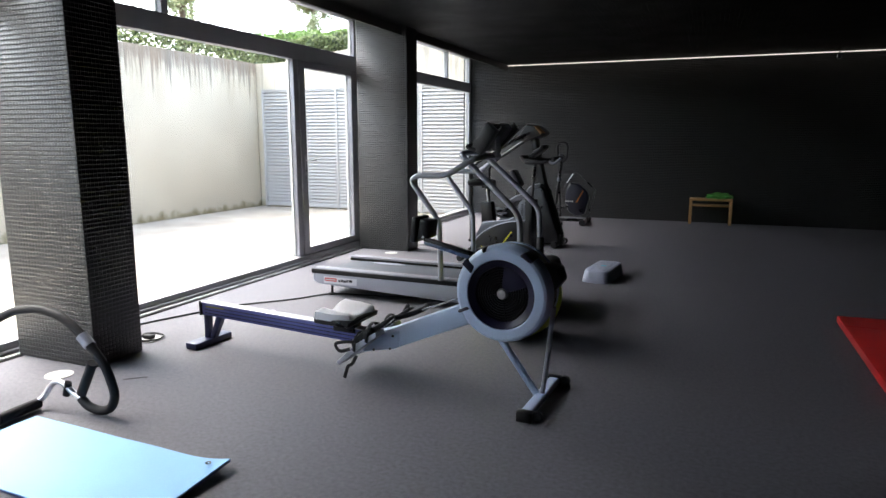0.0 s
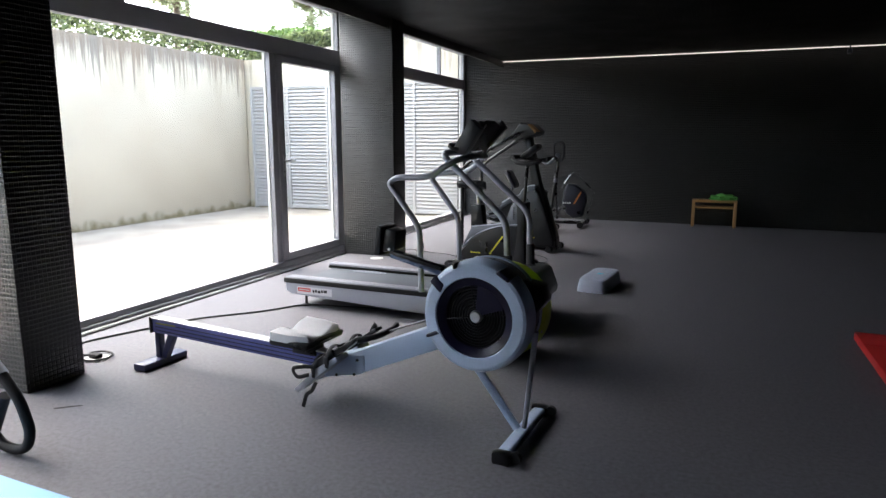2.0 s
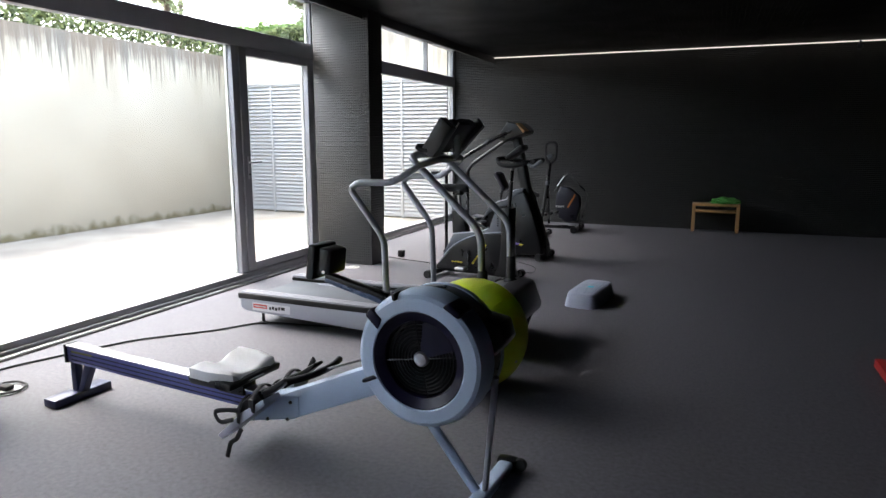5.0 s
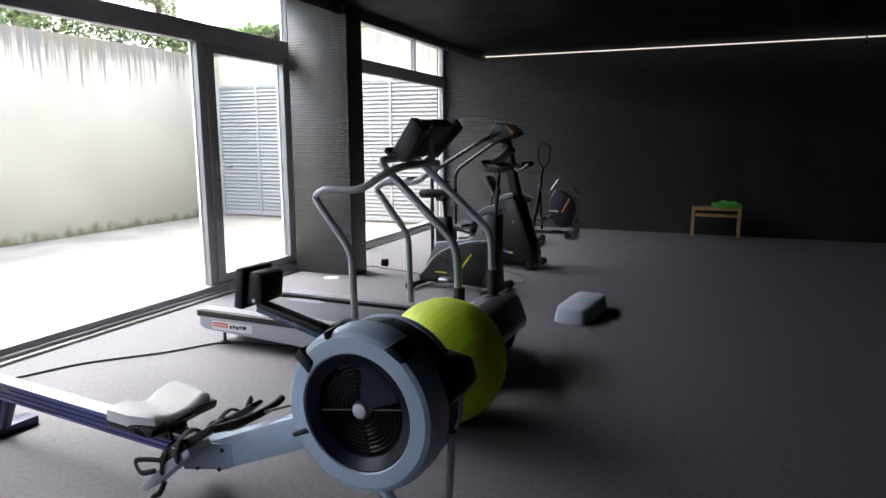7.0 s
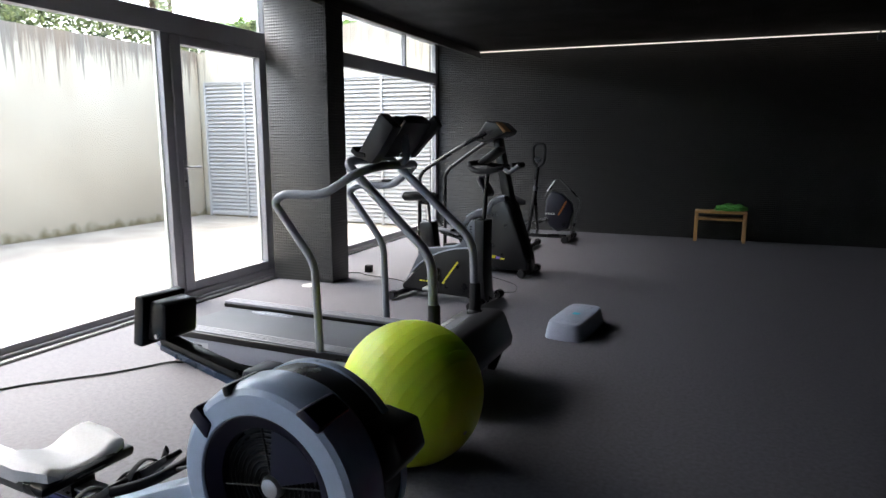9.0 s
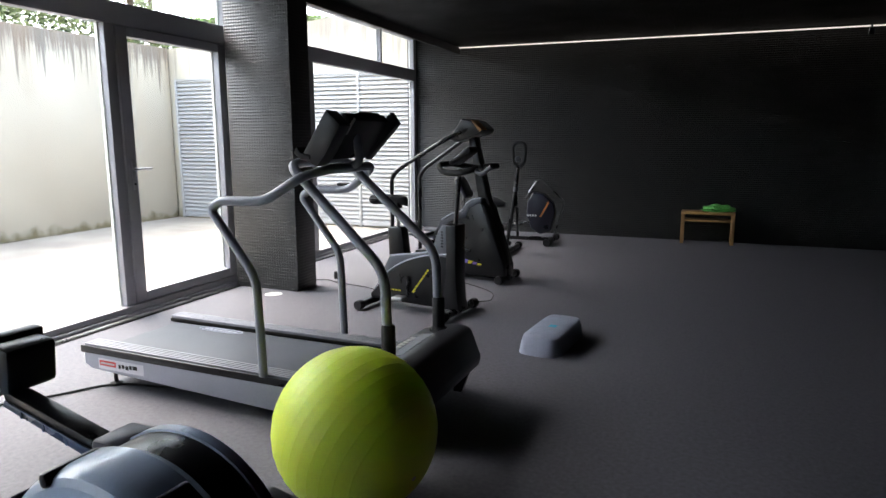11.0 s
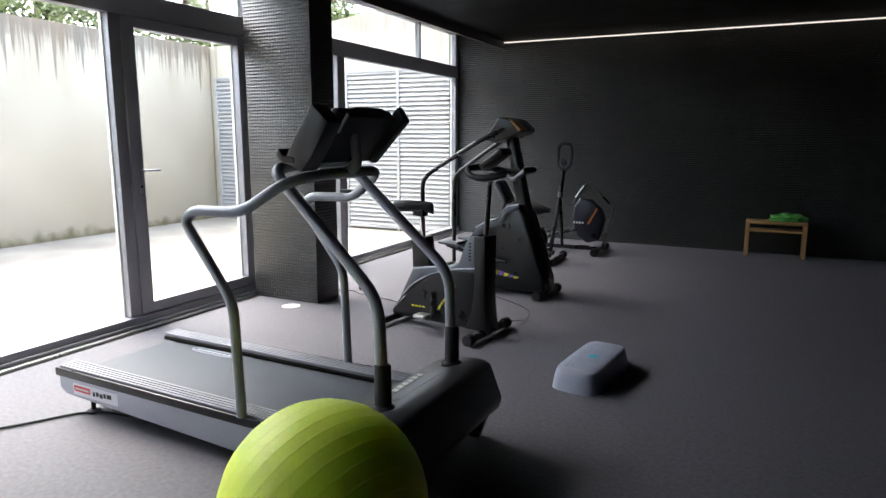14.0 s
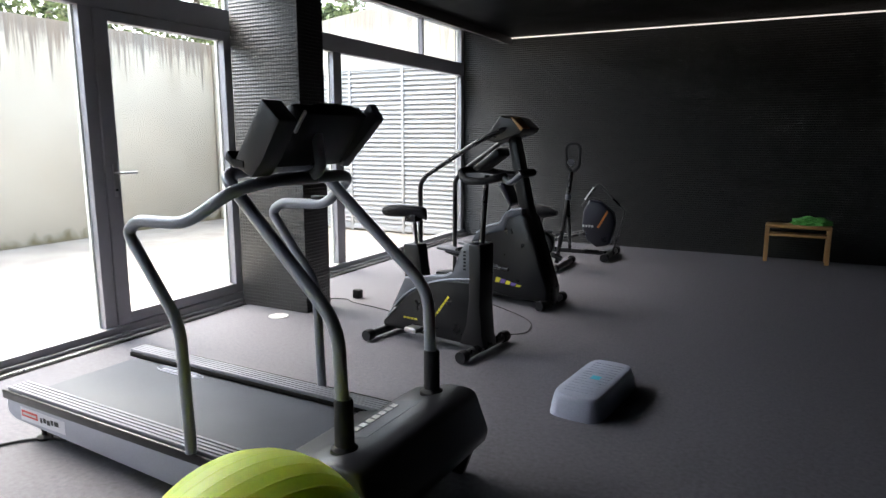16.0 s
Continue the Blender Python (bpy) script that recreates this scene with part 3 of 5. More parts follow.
# ---- rowing machine ----
def rowing_machine(m):
    t = thing("rowing_machine", m, "grey-blue rowing machine with an air flywheel on the floor", "rowing machine")
    sl = -0.03 / 1.2
    rail = part("rail", prism([(-0.01, 0.205), (1.32, 0.205 + 1.32 * sl), (1.32, 0.29 + 1.32 * sl), (-0.01, 0.29)], -0.028, 0.028, 0.006), M_RAIL, t, "blue anodised rail")
    part("rail_top", prism([(-0.012, 0.291), (1.32, 0.291 + 1.32 * sl), (1.32, 0.299 + 1.32 * sl), (-0.012, 0.299)], -0.034, 0.034, 0.002), M_RAILTOP, rail, "shiny steel running strip")
    for i in range(3):
        part("rail_groove", prism([(0.02, 0.222 + i * 0.022), (1.3, 0.222 + i * 0.022 + 1.28 * sl), (1.3, 0.226 + i * 0.022 + 1.28 * sl), (0.02, 0.226 + i * 0.022)], -0.031, 0.031), M_NAVY, rail)
    part("end_cap", box(-0.03, -0.01, -0.036, 0.036, 0.2, 0.302, 0.005), M_BLACK, rail, "black end cap")
    part("decal", box(0.03, 0.19, -0.0325, -0.0315, 0.262, 0.273), M_OLIVE, rail, "dull yellow maker's mark")
    # rear leg
    part("rear_leg", prism([(-0.004, 0.206), (0.034, 0.206), (0.034, 0.045), (-0.004, 0.045)], -0.022, 0.022, 0.004), M_NAVYLEG, t, "dark blue rear leg")
    part("leg_brace", prism([(0.105, 0.206), (0.16, 0.206), (0.078, 0.046), (0.038, 0.046)], -0.02, 0.02, 0.004), M_NAVYLEG, t, "dark blue slanted brace")
    part("rear_foot", box(-0.035, 0.06, -0.165, 0.165, 0.0, 0.045, 0.008), M_NAVYLEG, t, "dark blue foot bar with rubber ends")
    # seat with raised cheeks
    b = bmesh.new()
    nx, ny = 18, 18
    g = []
    for i in range(nx + 1):
        row = []
        for j in range(ny + 1):
            u, v = i / nx * 2 - 1, j / ny * 2 - 1
            uu = u * (1 - 0.12 * v * v)
            x, y = uu * 0.12, v * (0.165 - 0.03 * max(0, u))
            z = 0.034 * v * v + 0.016 * (1 - u) * 0.5 + 0.012 * math.cos(v * math.pi * 2) * -1 * (0.3 - 0.7 * u) * 0.6
            edge = max(abs(u), abs(v))
            z -= 0.018 * max(0, edge - 0.8) / 0.2
            row.append(b.verts.new((x, y, z)))
        g.append(row)
    for i in range(nx):
        for j in range(ny):
            b.faces.new((g[i][j], g[i + 1][j], g[i + 1][j + 1], g[i][j + 1]))
    ext = bmesh.ops.extrude_face_region(b, geom=list(b.faces))
    for v in ext["geom"]:
        if isinstance(v, bmesh.types.BMVert):
            v.co.z = -0.012
    seat = part("seat", moved(b, pose(1.14, 0, 0.344) @ Matrix.Diagonal((1.06, 1, 1.5, 1))), M_SEAT, t, "pale grey moulded seat")
    part("seat_shell", prism([(1.02, 0.305), (1.26, 0.302), (1.27, 0.342), (1.01, 0.348)], -0.166, 0.166, 0.014), M_BLACK, seat, "black seat edge")
    part("seat_carriage", box(1.07, 1.22, -0.045, 0.045, 0.235, 0.295, 0.008), M_BLACK, seat)
    # front boom
    part("boom", prism([(1.30, 0.14), (1.5, 0.185), (2.05, 0.425), (2.0, 0.53), (1.46, 0.295), (1.30, 0.25)], -0.042, 0.042, 0.008), M_GREYBLUE, t, "grey-blue boom")
    part("boom_plate", prism([(1.28, 0.135), (1.5, 0.183), (1.53, 0.2), (1.53, 0.29), (1.28, 0.25)], -0.046, 0.046, 0.004), M_GREYBLUE, t, "grey-blue joint plate")
    for u, z in ((1.36, 0.16), (1.47, 0.18), (1.36, 0.24), (1.49, 0.26)):
        part("bolt", lathe([(0, 0), (0.008, 0), (0.007, 0.006), (0, 0.006)], 10, m=pose(u, -0.048, z, 90, 0, 0)), M_BLACK, t)
    # foot plates on both sides of the boom
    for s in (-1, 1):
        c = s * 0.1
        fp = part("footplate", prism([(1.16, 0.085), (1.185, 0.07), (1.44, 0.275), (1.43, 0.3), (1.3, 0.215)], c - 0.052, c + 0.052, 0.005), M_PANEL, t, "pale grey pointed foot plate")
        part("heel_cup", prism([(1.27, 0.175), (1.42, 0.29), (1.4, 0.325), (1.36, 0.31), (1.26, 0.225)], c - 0.046, c + 0.046, 0.01), M_BLACK, fp, "black heel cup")
        part("toe_rest", prism([(1.4, 0.285), (1.47, 0.33), (1.54, 0.39), (1.525, 0.402), (1.44, 0.345), (1.385, 0.31)], c - 0.032, c + 0.032, 0.006), M_BLACK, fp, "black flexible toe piece")
        for x, z, w in ((1.29, 0.2, 0.012), (1.375, 0.265, 0.014)):
            part("strap", tube([(x, c - 0.056, z - 0.03), (x + 0.01, c - 0.058, z + 0.05), (x + 0.015, c, z + 0.085), (x + 0.01, c + 0.058, z + 0.05), (x, c + 0.056, z - 0.03)], w, 8, 0.035, flat=0.3), M_RUBBER, fp, "black foot strap")
        part("buckle", box(1.36, 1.39, c - 0.066, c - 0.058, 0.255, 0.295, 0.003), M_GLOSSBLK, fp)
        if s < 0:
            part("strap_end", tube([(1.3, c - 0.06, 0.23), (1.23, c - 0.07, 0.225), (1.165, c - 0.07, 0.205), (1.2, c - 0.075, 0.16), (1.27, c - 0.065, 0.185)], 0.01, 8, 0.03, flat=0.35), M_RUBBER, fp, "looped strap end")
            part("strap_end", tube([(1.31, c - 0.06, 0.15), (1.29, c - 0.07, 0.1), (1.26, c - 0.075, 0.085), (1.235, c - 0.075, 0.01)], 0.01, 8, 0.03, flat=0.35), M_RUBBER, fp, "loose strap end")
        else:
            part("strap_end", tube([(1.47, c, 0.34), (1.5, c - 0.01, 0.39), (1.525, c - 0.02, 0.42)], 0.014, 8, 0.03, flat=0.4), M_RUBBER, fp, "upright strap end")
    # handle resting in its catch
    part("handle", tube([(1.56, -0.15, 0.4), (1.635, -0.08, 0.415), (1.65, 0.05, 0.42), (1.61, 0.15, 0.41)], 0.015, 12, 0.08), M_RUBBER, t, "black pull handle")
    part("chain", tube([(1.65, 0, 0.42), (2.02, -0.03, 0.57)], 0.005, 8, 0), M_GLOSSBLK, t, "thin dark chain")
    # flywheel cage; its axis runs across
    cx, cy, cz, R = 2.222, -0.13, 0.624, 0.246
    wheel = part("flywheel_shell", lathe([(0.174, -0.118), (0.176, -0.13), (0.18, -0.133), (0.222, -0.131), (0.235, -0.124), (0.242, -0.11), (R, -0.09), (R, -0.03), (0.234, -0.01)], 56, m=pose(cx, cy, cz, -90, 0, 0)), M_GREYBLUE, t, "grey-blue ring cover", 22)
    part("drum", lathe([(0.22, -0.09), (0.23, -0.06), (0.233, 0.075), (0.222, 0.1), (0.12, 0.108), (0, 0.108)], 56, m=pose(cx, cy, cz, -90, 0, 0)), M_GLOSSBLK, wheel, "black rear drum")
    part("rear_rim", lathe([(0.226, 0.062), (0.237, 0.066), (0.237, 0.088), (0.226, 0.094)], 56, m=pose(cx, cy, cz, -90, 0, 0)), M_GREYBLUE, wheel, "grey-blue rear rim")
    part("inner_ring", lathe([(0.18, 0.104), (0.178, 0.127), (0.172, 0.128), (0.14, 0.108), (0.137, 0.09)], 48, m=pose(cx, cy, cz, 90, 0, 0)), M_NAVY, wheel, "dark navy inner ring")
    part("back_disc", lathe([(0.184, 0.08), (0.0, 0.08)], 48, m=pose(cx, cy, cz, 90, 0, 0)), M_BLACK, wheel)
    for i in range(8):
        r = 0.034 + i * 0.0127
        part("grille_ring", lathe([(r, 0.098), (r + 0.0035, 0.102), (r + 0.007, 0.098), (r + 0.0035, 0.094), (r, 0.098)], 40, m=pose(cx, cy, cz, 90, 0, 0)), M_BLACK, wheel)
    for k in range(4):
        a = radians(10 + 90 * k)
        part("grille_spoke", tube([(cx + 0.02 * math.cos(a), cy - 0.1, cz + 0.02 * math.sin(a)), (cx + 0.152 * math.cos(a), cy - 0.1, cz + 0.152 * math.sin(a))], 0.003, 8, 0), M_BLACK, wheel)
    for a0, a1 in ((20, 88), (195, 262)):
        # closed quarters of the grille
        b = bmesh.new()
        arc = [(cx + r * math.cos(radians(a)), cz + r * math.sin(radians(a))) for r, aa in ((0.137, range(a0, a1, 6)), (0.03, range(a1, a0, -6))) for a in aa]
        join(b, prism(arc, cy - 0.107, cy - 0.103))
        if a0 == 20:
            part("grille_blank", b, M_NAVY, wheel)
        else:
            b.free()
    part("hub", lathe([(0, 0.114), (0.022, 0.112), (0.028, 0.102), (0.028, 0.09)], 24, m=pose(cx, cy, cz, 90, 0, 0)), M_STEEL, wheel, "polished metal hub")
    for a, half, depth_ in ((56, 1.25, -0.03), (112, 0.4, -0.03), (142, 0.8, -0.06), (206, 0.35, -0.09)):
        q = radians(a)
        dirx = Vector((math.cos(q), 0, math.sin(q)))
        tan = Vector((-math.sin(q), 0, math.cos(q)))
        o = Vector((cx, cy, cz))
        b = bmesh.new()
        vs = []
        for y in (-0.138, depth_):
            for r, s in ((0.178 if a > 115 else 0.222, 0.028), (0.25, 0.02), (0.25, -0.026), (0.19 if a > 115 else 0.225, -0.028)):
                vs.append(b.verts.new(o + dirx * r + tan * s * half + Vector((0, y, 0))))
        for qd in ((0, 1, 2, 3), (7, 6, 5, 4), (0, 4, 5, 1), (1, 5, 6, 2), (2, 6, 7, 3), (3, 7, 4, 0)):
            b.faces.new([vs[i] for i in qd])
        bmesh.ops.recalc_face_normals(b, faces=b.faces)
        part("cage_clip", bevelled(b, 0.008), {58: M_BLACK, 112: M_BLACK}.get(a, M_NAVY), wheel, "moulded clip of the cage")
    part("damper_box", prism([(2.37, 0.64), (2.455, 0.635), (2.495, 0.69), (2.475, 0.755), (2.385, 0.77)], -0.13, -0.01, 0.01), M_BLACK, t, "black damper housing")
    # legs and front foot
    part("front_leg", tube([(2.12, -0.1, 0.42), (2.345, -0.02, 0.05)], 0.02, 10, 0, flat=0.6), M_GREYBLUE, t, "grey-blue strut")
    part("front_leg", tube([(2.45, -0.1, 0.55), (2.375, 0.0, 0.05)], 0.013, 10, 0), M_PANEL, t, "thin grey strut")
    foot = part("front_foot", prism([(2.335, 0.02), (2.4, 0.02), (2.4, 0.042), (2.388, 0.05), (2.347, 0.05), (2.335, 0.042)], -0.25, 0.25, 0.004), M_GREYBLUE, t, "grey-blue foot bar")
    for s in (-1, 1):
        part("foot_cap", box(2.325, 2.41, s * 0.276 - 0.026, s * 0.276 + 0.026, 0.0, 0.056, 0.01), M_BLACK, foot, "black foot cap")
        part("wheel", lathe([(0, -0.012), (0.026, -0.012), (0.028, 0), (0.026, 0.012), (0, 0.012)], 18, m=pose(2.425, s * 0.27, 0.034, 90, 0, 0)), M_RUBBER, foot, "small transport wheel")
    # monitor on its arm
    part("monitor_arm", prism([(1.69, 0.85), (1.7, 0.815), (2.05, 0.735), (2.06, 0.77)], -0.06, -0.012, 0.006), M_BLACK, t, "dark monitor arm")
    part("arm_edge", prism([(1.7, 0.815), (1.705, 0.83), (2.06, 0.752), (2.06, 0.728)], -0.066, -0.0605, 0.002), M_ARM, t, "steel-blue edge of the monitor arm")
    for i in range(4):
        part("arm_rib", box(1.76 + i * 0.07, 1.766 + i * 0.07, -0.0685, -0.0665, 0.80 - i * 0.016, 0.815 - i * 0.016), M_ARM, t)
    part("arm_bracket", box(2.02, 2.1, -0.1, 0.0, 0.735, 0.82, 0.012), M_NAVY, t)
    mon = part("monitor", prism([(1.62, 0.825), (1.655, 0.82), (1.675, 0.96), (1.64, 0.965)], -0.085, 0.06, 0.006), M_BLACK, t, "black display seen from behind")
    part("battery_box", prism([(1.655, 0.835), (1.73, 0.845), (1.74, 0.945), (1.675, 0.952)], -0.07, 0.045, 0.012), M_BLACK, mon)
    part("bolt", lathe([(0, 0), (0.007, 0), (0.006, 0.005), (0, 0.005)], 10, m=pose(1.7, -0.07, 0.855, 90, 0, 0)), M_STEEL, mon, "bright screw")
    return t


rowing_machine(pose(-3.0, 2.925, 0, 0, 0, -3.4) @ Matrix.Diagonal((0.97, 0.97, 0.97, 1)))


# ---- treadmill ----
def treadmill(m):
    t = thing("treadmill", m, "grey treadmill with bent tube handrails, standing by the door", "treadmill")
    W = 0.405
    deck = part("deck", box(0.02, 1.75, -0.345, 0.345, 0.10, 0.195, 0.006), M_BLACK, t)
    part("belt", prism([(0.0, 0.16), (0.03, 0.205), (1.68, 0.212), (1.68, 0.2), (0.05, 0.19), (0.02, 0.14), (0.0, 0.13)], -0.275, 0.275, 0.004), M_BELT, t, "dark grey running belt")
    part("rear_roller", lathe([(0, -0.28), (0.035, -0.28), (0.035, 0.28), (0, 0.28)], 18, m=pose(0.035, 0, 0.165, 90, 0, 0)), M_BLACK, t)
    ring = [(0.435 + 0.165 * math.copysign(abs(math.cos(a)) ** 0.5, math.cos(a)), 0.235 + 0.03 * math.sin(a), 0.2085) for a in (2 * math.pi * k / 36 for k in range(37))]
    oval = part("belt_decal", tube(ring, 0.003, 6, 0), M_PANEL, t, "pale oval outline on the belt")
    for k in range(7):
        part("decal", box(0.31 + k * 0.037, 0.337 + k * 0.037, 0.225, 0.245, 0.2072, 0.2086), M_PANEL, oval)
    for s in (-1, 1):
        rail = part("side_rail", prism([(-0.03, 0.2), (1.78, 0.205), (1.78, 0.225), (-0.03, 0.225)], min(s * 0.285, s * W), max(s * 0.285, s * W), 0.006), M_PITCH, t, "ribbed grey foot rail with black grooves")
        for i in range(5):
            c = s * (0.30 + i * 0.021)
            part("rib", box(-0.028, 1.77, c - 0.0068, c + 0.0068, 0.2252, 0.2432, 0.0025), M_RIB, rail)
        part("edge_strip", prism([(-0.034, 0.196), (1.78, 0.2), (1.78, 0.238), (-0.034, 0.238)], min(s * W, s * (W + 0.012)), max(s * W, s * (W + 0.012)), 0.005), M_BLACK, rail, "dark rounded rail edge")
        panel = part("side_panel", prism([(-0.02, 0.13), (0.03, 0.105), (1.75, 0.05), (1.75, 0.2), (-0.02, 0.195)], min(s * (W - 0.012), s * W), max(s * (W - 0.012), s * W), 0.003), M_PANEL, t, "silver-grey side panel")
        if s < 0:
            part("decal", box(0.09, 0.43, -W - 0.0015, -W - 0.0005, 0.115, 0.175, 0.0), M_LABEL, panel, "pale maker's label")
            part("decal", box(0.1, 0.225, -W - 0.003, -W - 0.002, 0.135, 0.165), M_REDDECAL, panel, "red maker's mark")
            part("decal", box(0.11, 0.215, -W - 0.0045, -W - 0.0035, 0.145, 0.155), M_WHITE, panel, "pale bar of lettering")
            for x0, x1, z0 in ((0.245, 0.262, 0.133), (0.27, 0.29, 0.137), (0.297, 0.32, 0.133), (0.327, 0.345, 0.139), (0.352, 0.385, 0.14)):
                part("decal", box(x0, x1, -W - 0.003, -W - 0.002, z0, z0 + 0.022), M_BLACK, panel, "dark script bar")
        foot = part("rear_foot", lathe([(0, 0), (0.035, 0), (0.036, 0.012), (0.012, 0.02), (0.01, 0.11), (0, 0.11)], 18, m=pose(0.13, s * 0.33, 0.0)), M_RUBBER, t, "black levelling foot")
        # handrail that turns inwards at the top, and the front upright
        y = s * 0.402
        part("handrail", tube([(1.235, y, 0.235), (1.22, y, 0.72), (0.965, y, 1.04), (1.03, y, 1.085), (1.29, y, 1.09), (1.46, y * 0.85, 1.205), (1.53, y * 0.55, 1.235), (1.55, 0, 1.235)], 0.0225, 14, 0.07), M_TUBE, t, "grey tube handrail")
        fy = s * 0.307
        up = part("upright", tube([(1.885, fy, 0.37), (1.87, fy, 0.79), (1.36, fy * 0.9, 1.25), (1.36, fy * 0.55, 1.265), (1.37, 0, 1.265)], 0.024, 14, 0.09), M_TUBE, t, "grey front upright")
        part("boot", lathe([(0.034, 0), (0.033, 0.16), (0.028, 0.17), (0.022, 0.17)], 18, m=pose(1.885, fy, 0.375)), M_RUBBER, up, "black rubber sleeve")
        part("flange", lathe([(0.05, 0), (0.048, 0.02), (0.034, 0.03)], 18, m=pose(1.885, fy, 0.355)), M_RUBBER, up)
        if s > 0:
            part("switch", box(1.22, 1.3, y - 0.02, y + 0.02, 1.11, 1.128, 0.005), M_BLACK, t, "black switch on the rail")
    # motor hood
    prof = [(1.52, 0.215), (1.62, 0.235), (1.76, 0.335), (1.92, 0.376), (2.0, 0.376), (2.035, 0.362), (2.095, 0.21), (2.08, 0.155), (1.75, 0.07), (1.55, 0.1)]
    hood = part("motor_hood", prism(prof, -0.43, 0.43, 0.02, 3), M_HOOD, t, "dark moulded motor hood")
    part("hood_panel", prism([(1.66, 0.252), (1.78, 0.338), (1.9, 0.37), (1.9, 0.372), (1.775, 0.342), (1.655, 0.256)], -0.2, 0.2), M_GREYPL, hood, "grey panel on the hood")
    for i in range(7):
        part("decal", box(1.80, 1.825, -0.15 + i * 0.043, -0.118 + i * 0.043, 0.3565, 0.3585), M_WHITE, hood, "pale lettering bar")
    for s in (-1, 1):
        part("front_foot", prism([(1.94, 0.0), (1.99, 0.0), (2.05, 0.17), (1.98, 0.17)], s * 0.4 - 0.02, s * 0.4 + 0.02, 0.006), M_BLACK, t, "black bracket foot")
    # console
    con = part("console", prism([(1.48, 1.30), (1.52, 1.28), (1.665, 1.465), (1.63, 1.50), (1.6, 1.495)], -0.17, 0.215, 0.006, 2), M_BLACK, t, "black console seen from behind")
    part("console_crown", lathe([(0, 0), (0.19, 0), (0.16, 0.02), (0.1, 0.04), (0, 0.045)], 30, m=pose(1.63, 0.04, 1.475, 0, 25, 0) @ Matrix.Diagonal((0.09, 1, 0.8, 1))), M_BLACK, con, "curved top of the console")
    part("speaker_wing", prism([(1.465, 1.295), (1.55, 1.255), (1.60, 1.31), (1.685, 1.44), (1.61, 1.51)], -0.305, -0.21, 0.005, 2), M_HOOD, con, "black rack at the console's end")
    part("speaker_wing", prism([(1.46, 1.30), (1.52, 1.27), (1.70, 1.455), (1.66, 1.515)], 0.235, 0.285, 0.005, 2), M_HOOD, con, "black rack at the console's end")
    part("paper", prism([(1.64, 1.40), (1.69, 1.47), (1.685, 1.477), (1.635, 1.41)], -0.183, -0.171), M_WHITE, con, "white edge of a sheet in the rack")
    part("paper", prism([(1.655, 1.44), (1.69, 1.475), (1.686, 1.481), (1.65, 1.447)], 0.2855, 0.288), M_WHITE, con, "white edge of a sheet in the rack")
    part("cup_tray", prism([(1.43, 1.315), (1.47, 1.285), (1.52, 1.285), (1.52, 1.31), (1.47, 1.318), (1.445, 1.345)], -0.31, 0.28, 0.006), M_BLACK, con, "black tray")
    part("console_arm", tube([(1.54, -0.02, 1.24), (1.62, -0.02, 1.265), (1.605, -0.02, 1.40)], 0.021, 12, 0.05), M_TUBE, con)
    con.scale, con.location = (1, 1.04, 1), (-0.02, 0, -0.005)
    part("mount_plate", box(1.5, 1.57, -0.14, 0.14, 1.245, 1.262, 0.006), M_TUBE, con)
    return t


treadmill(pose(-3.08, 4.73, 0, 0, 0, -1.8) @ Matrix.Diagonal((0.968, 0.9, 0.975, 1)))


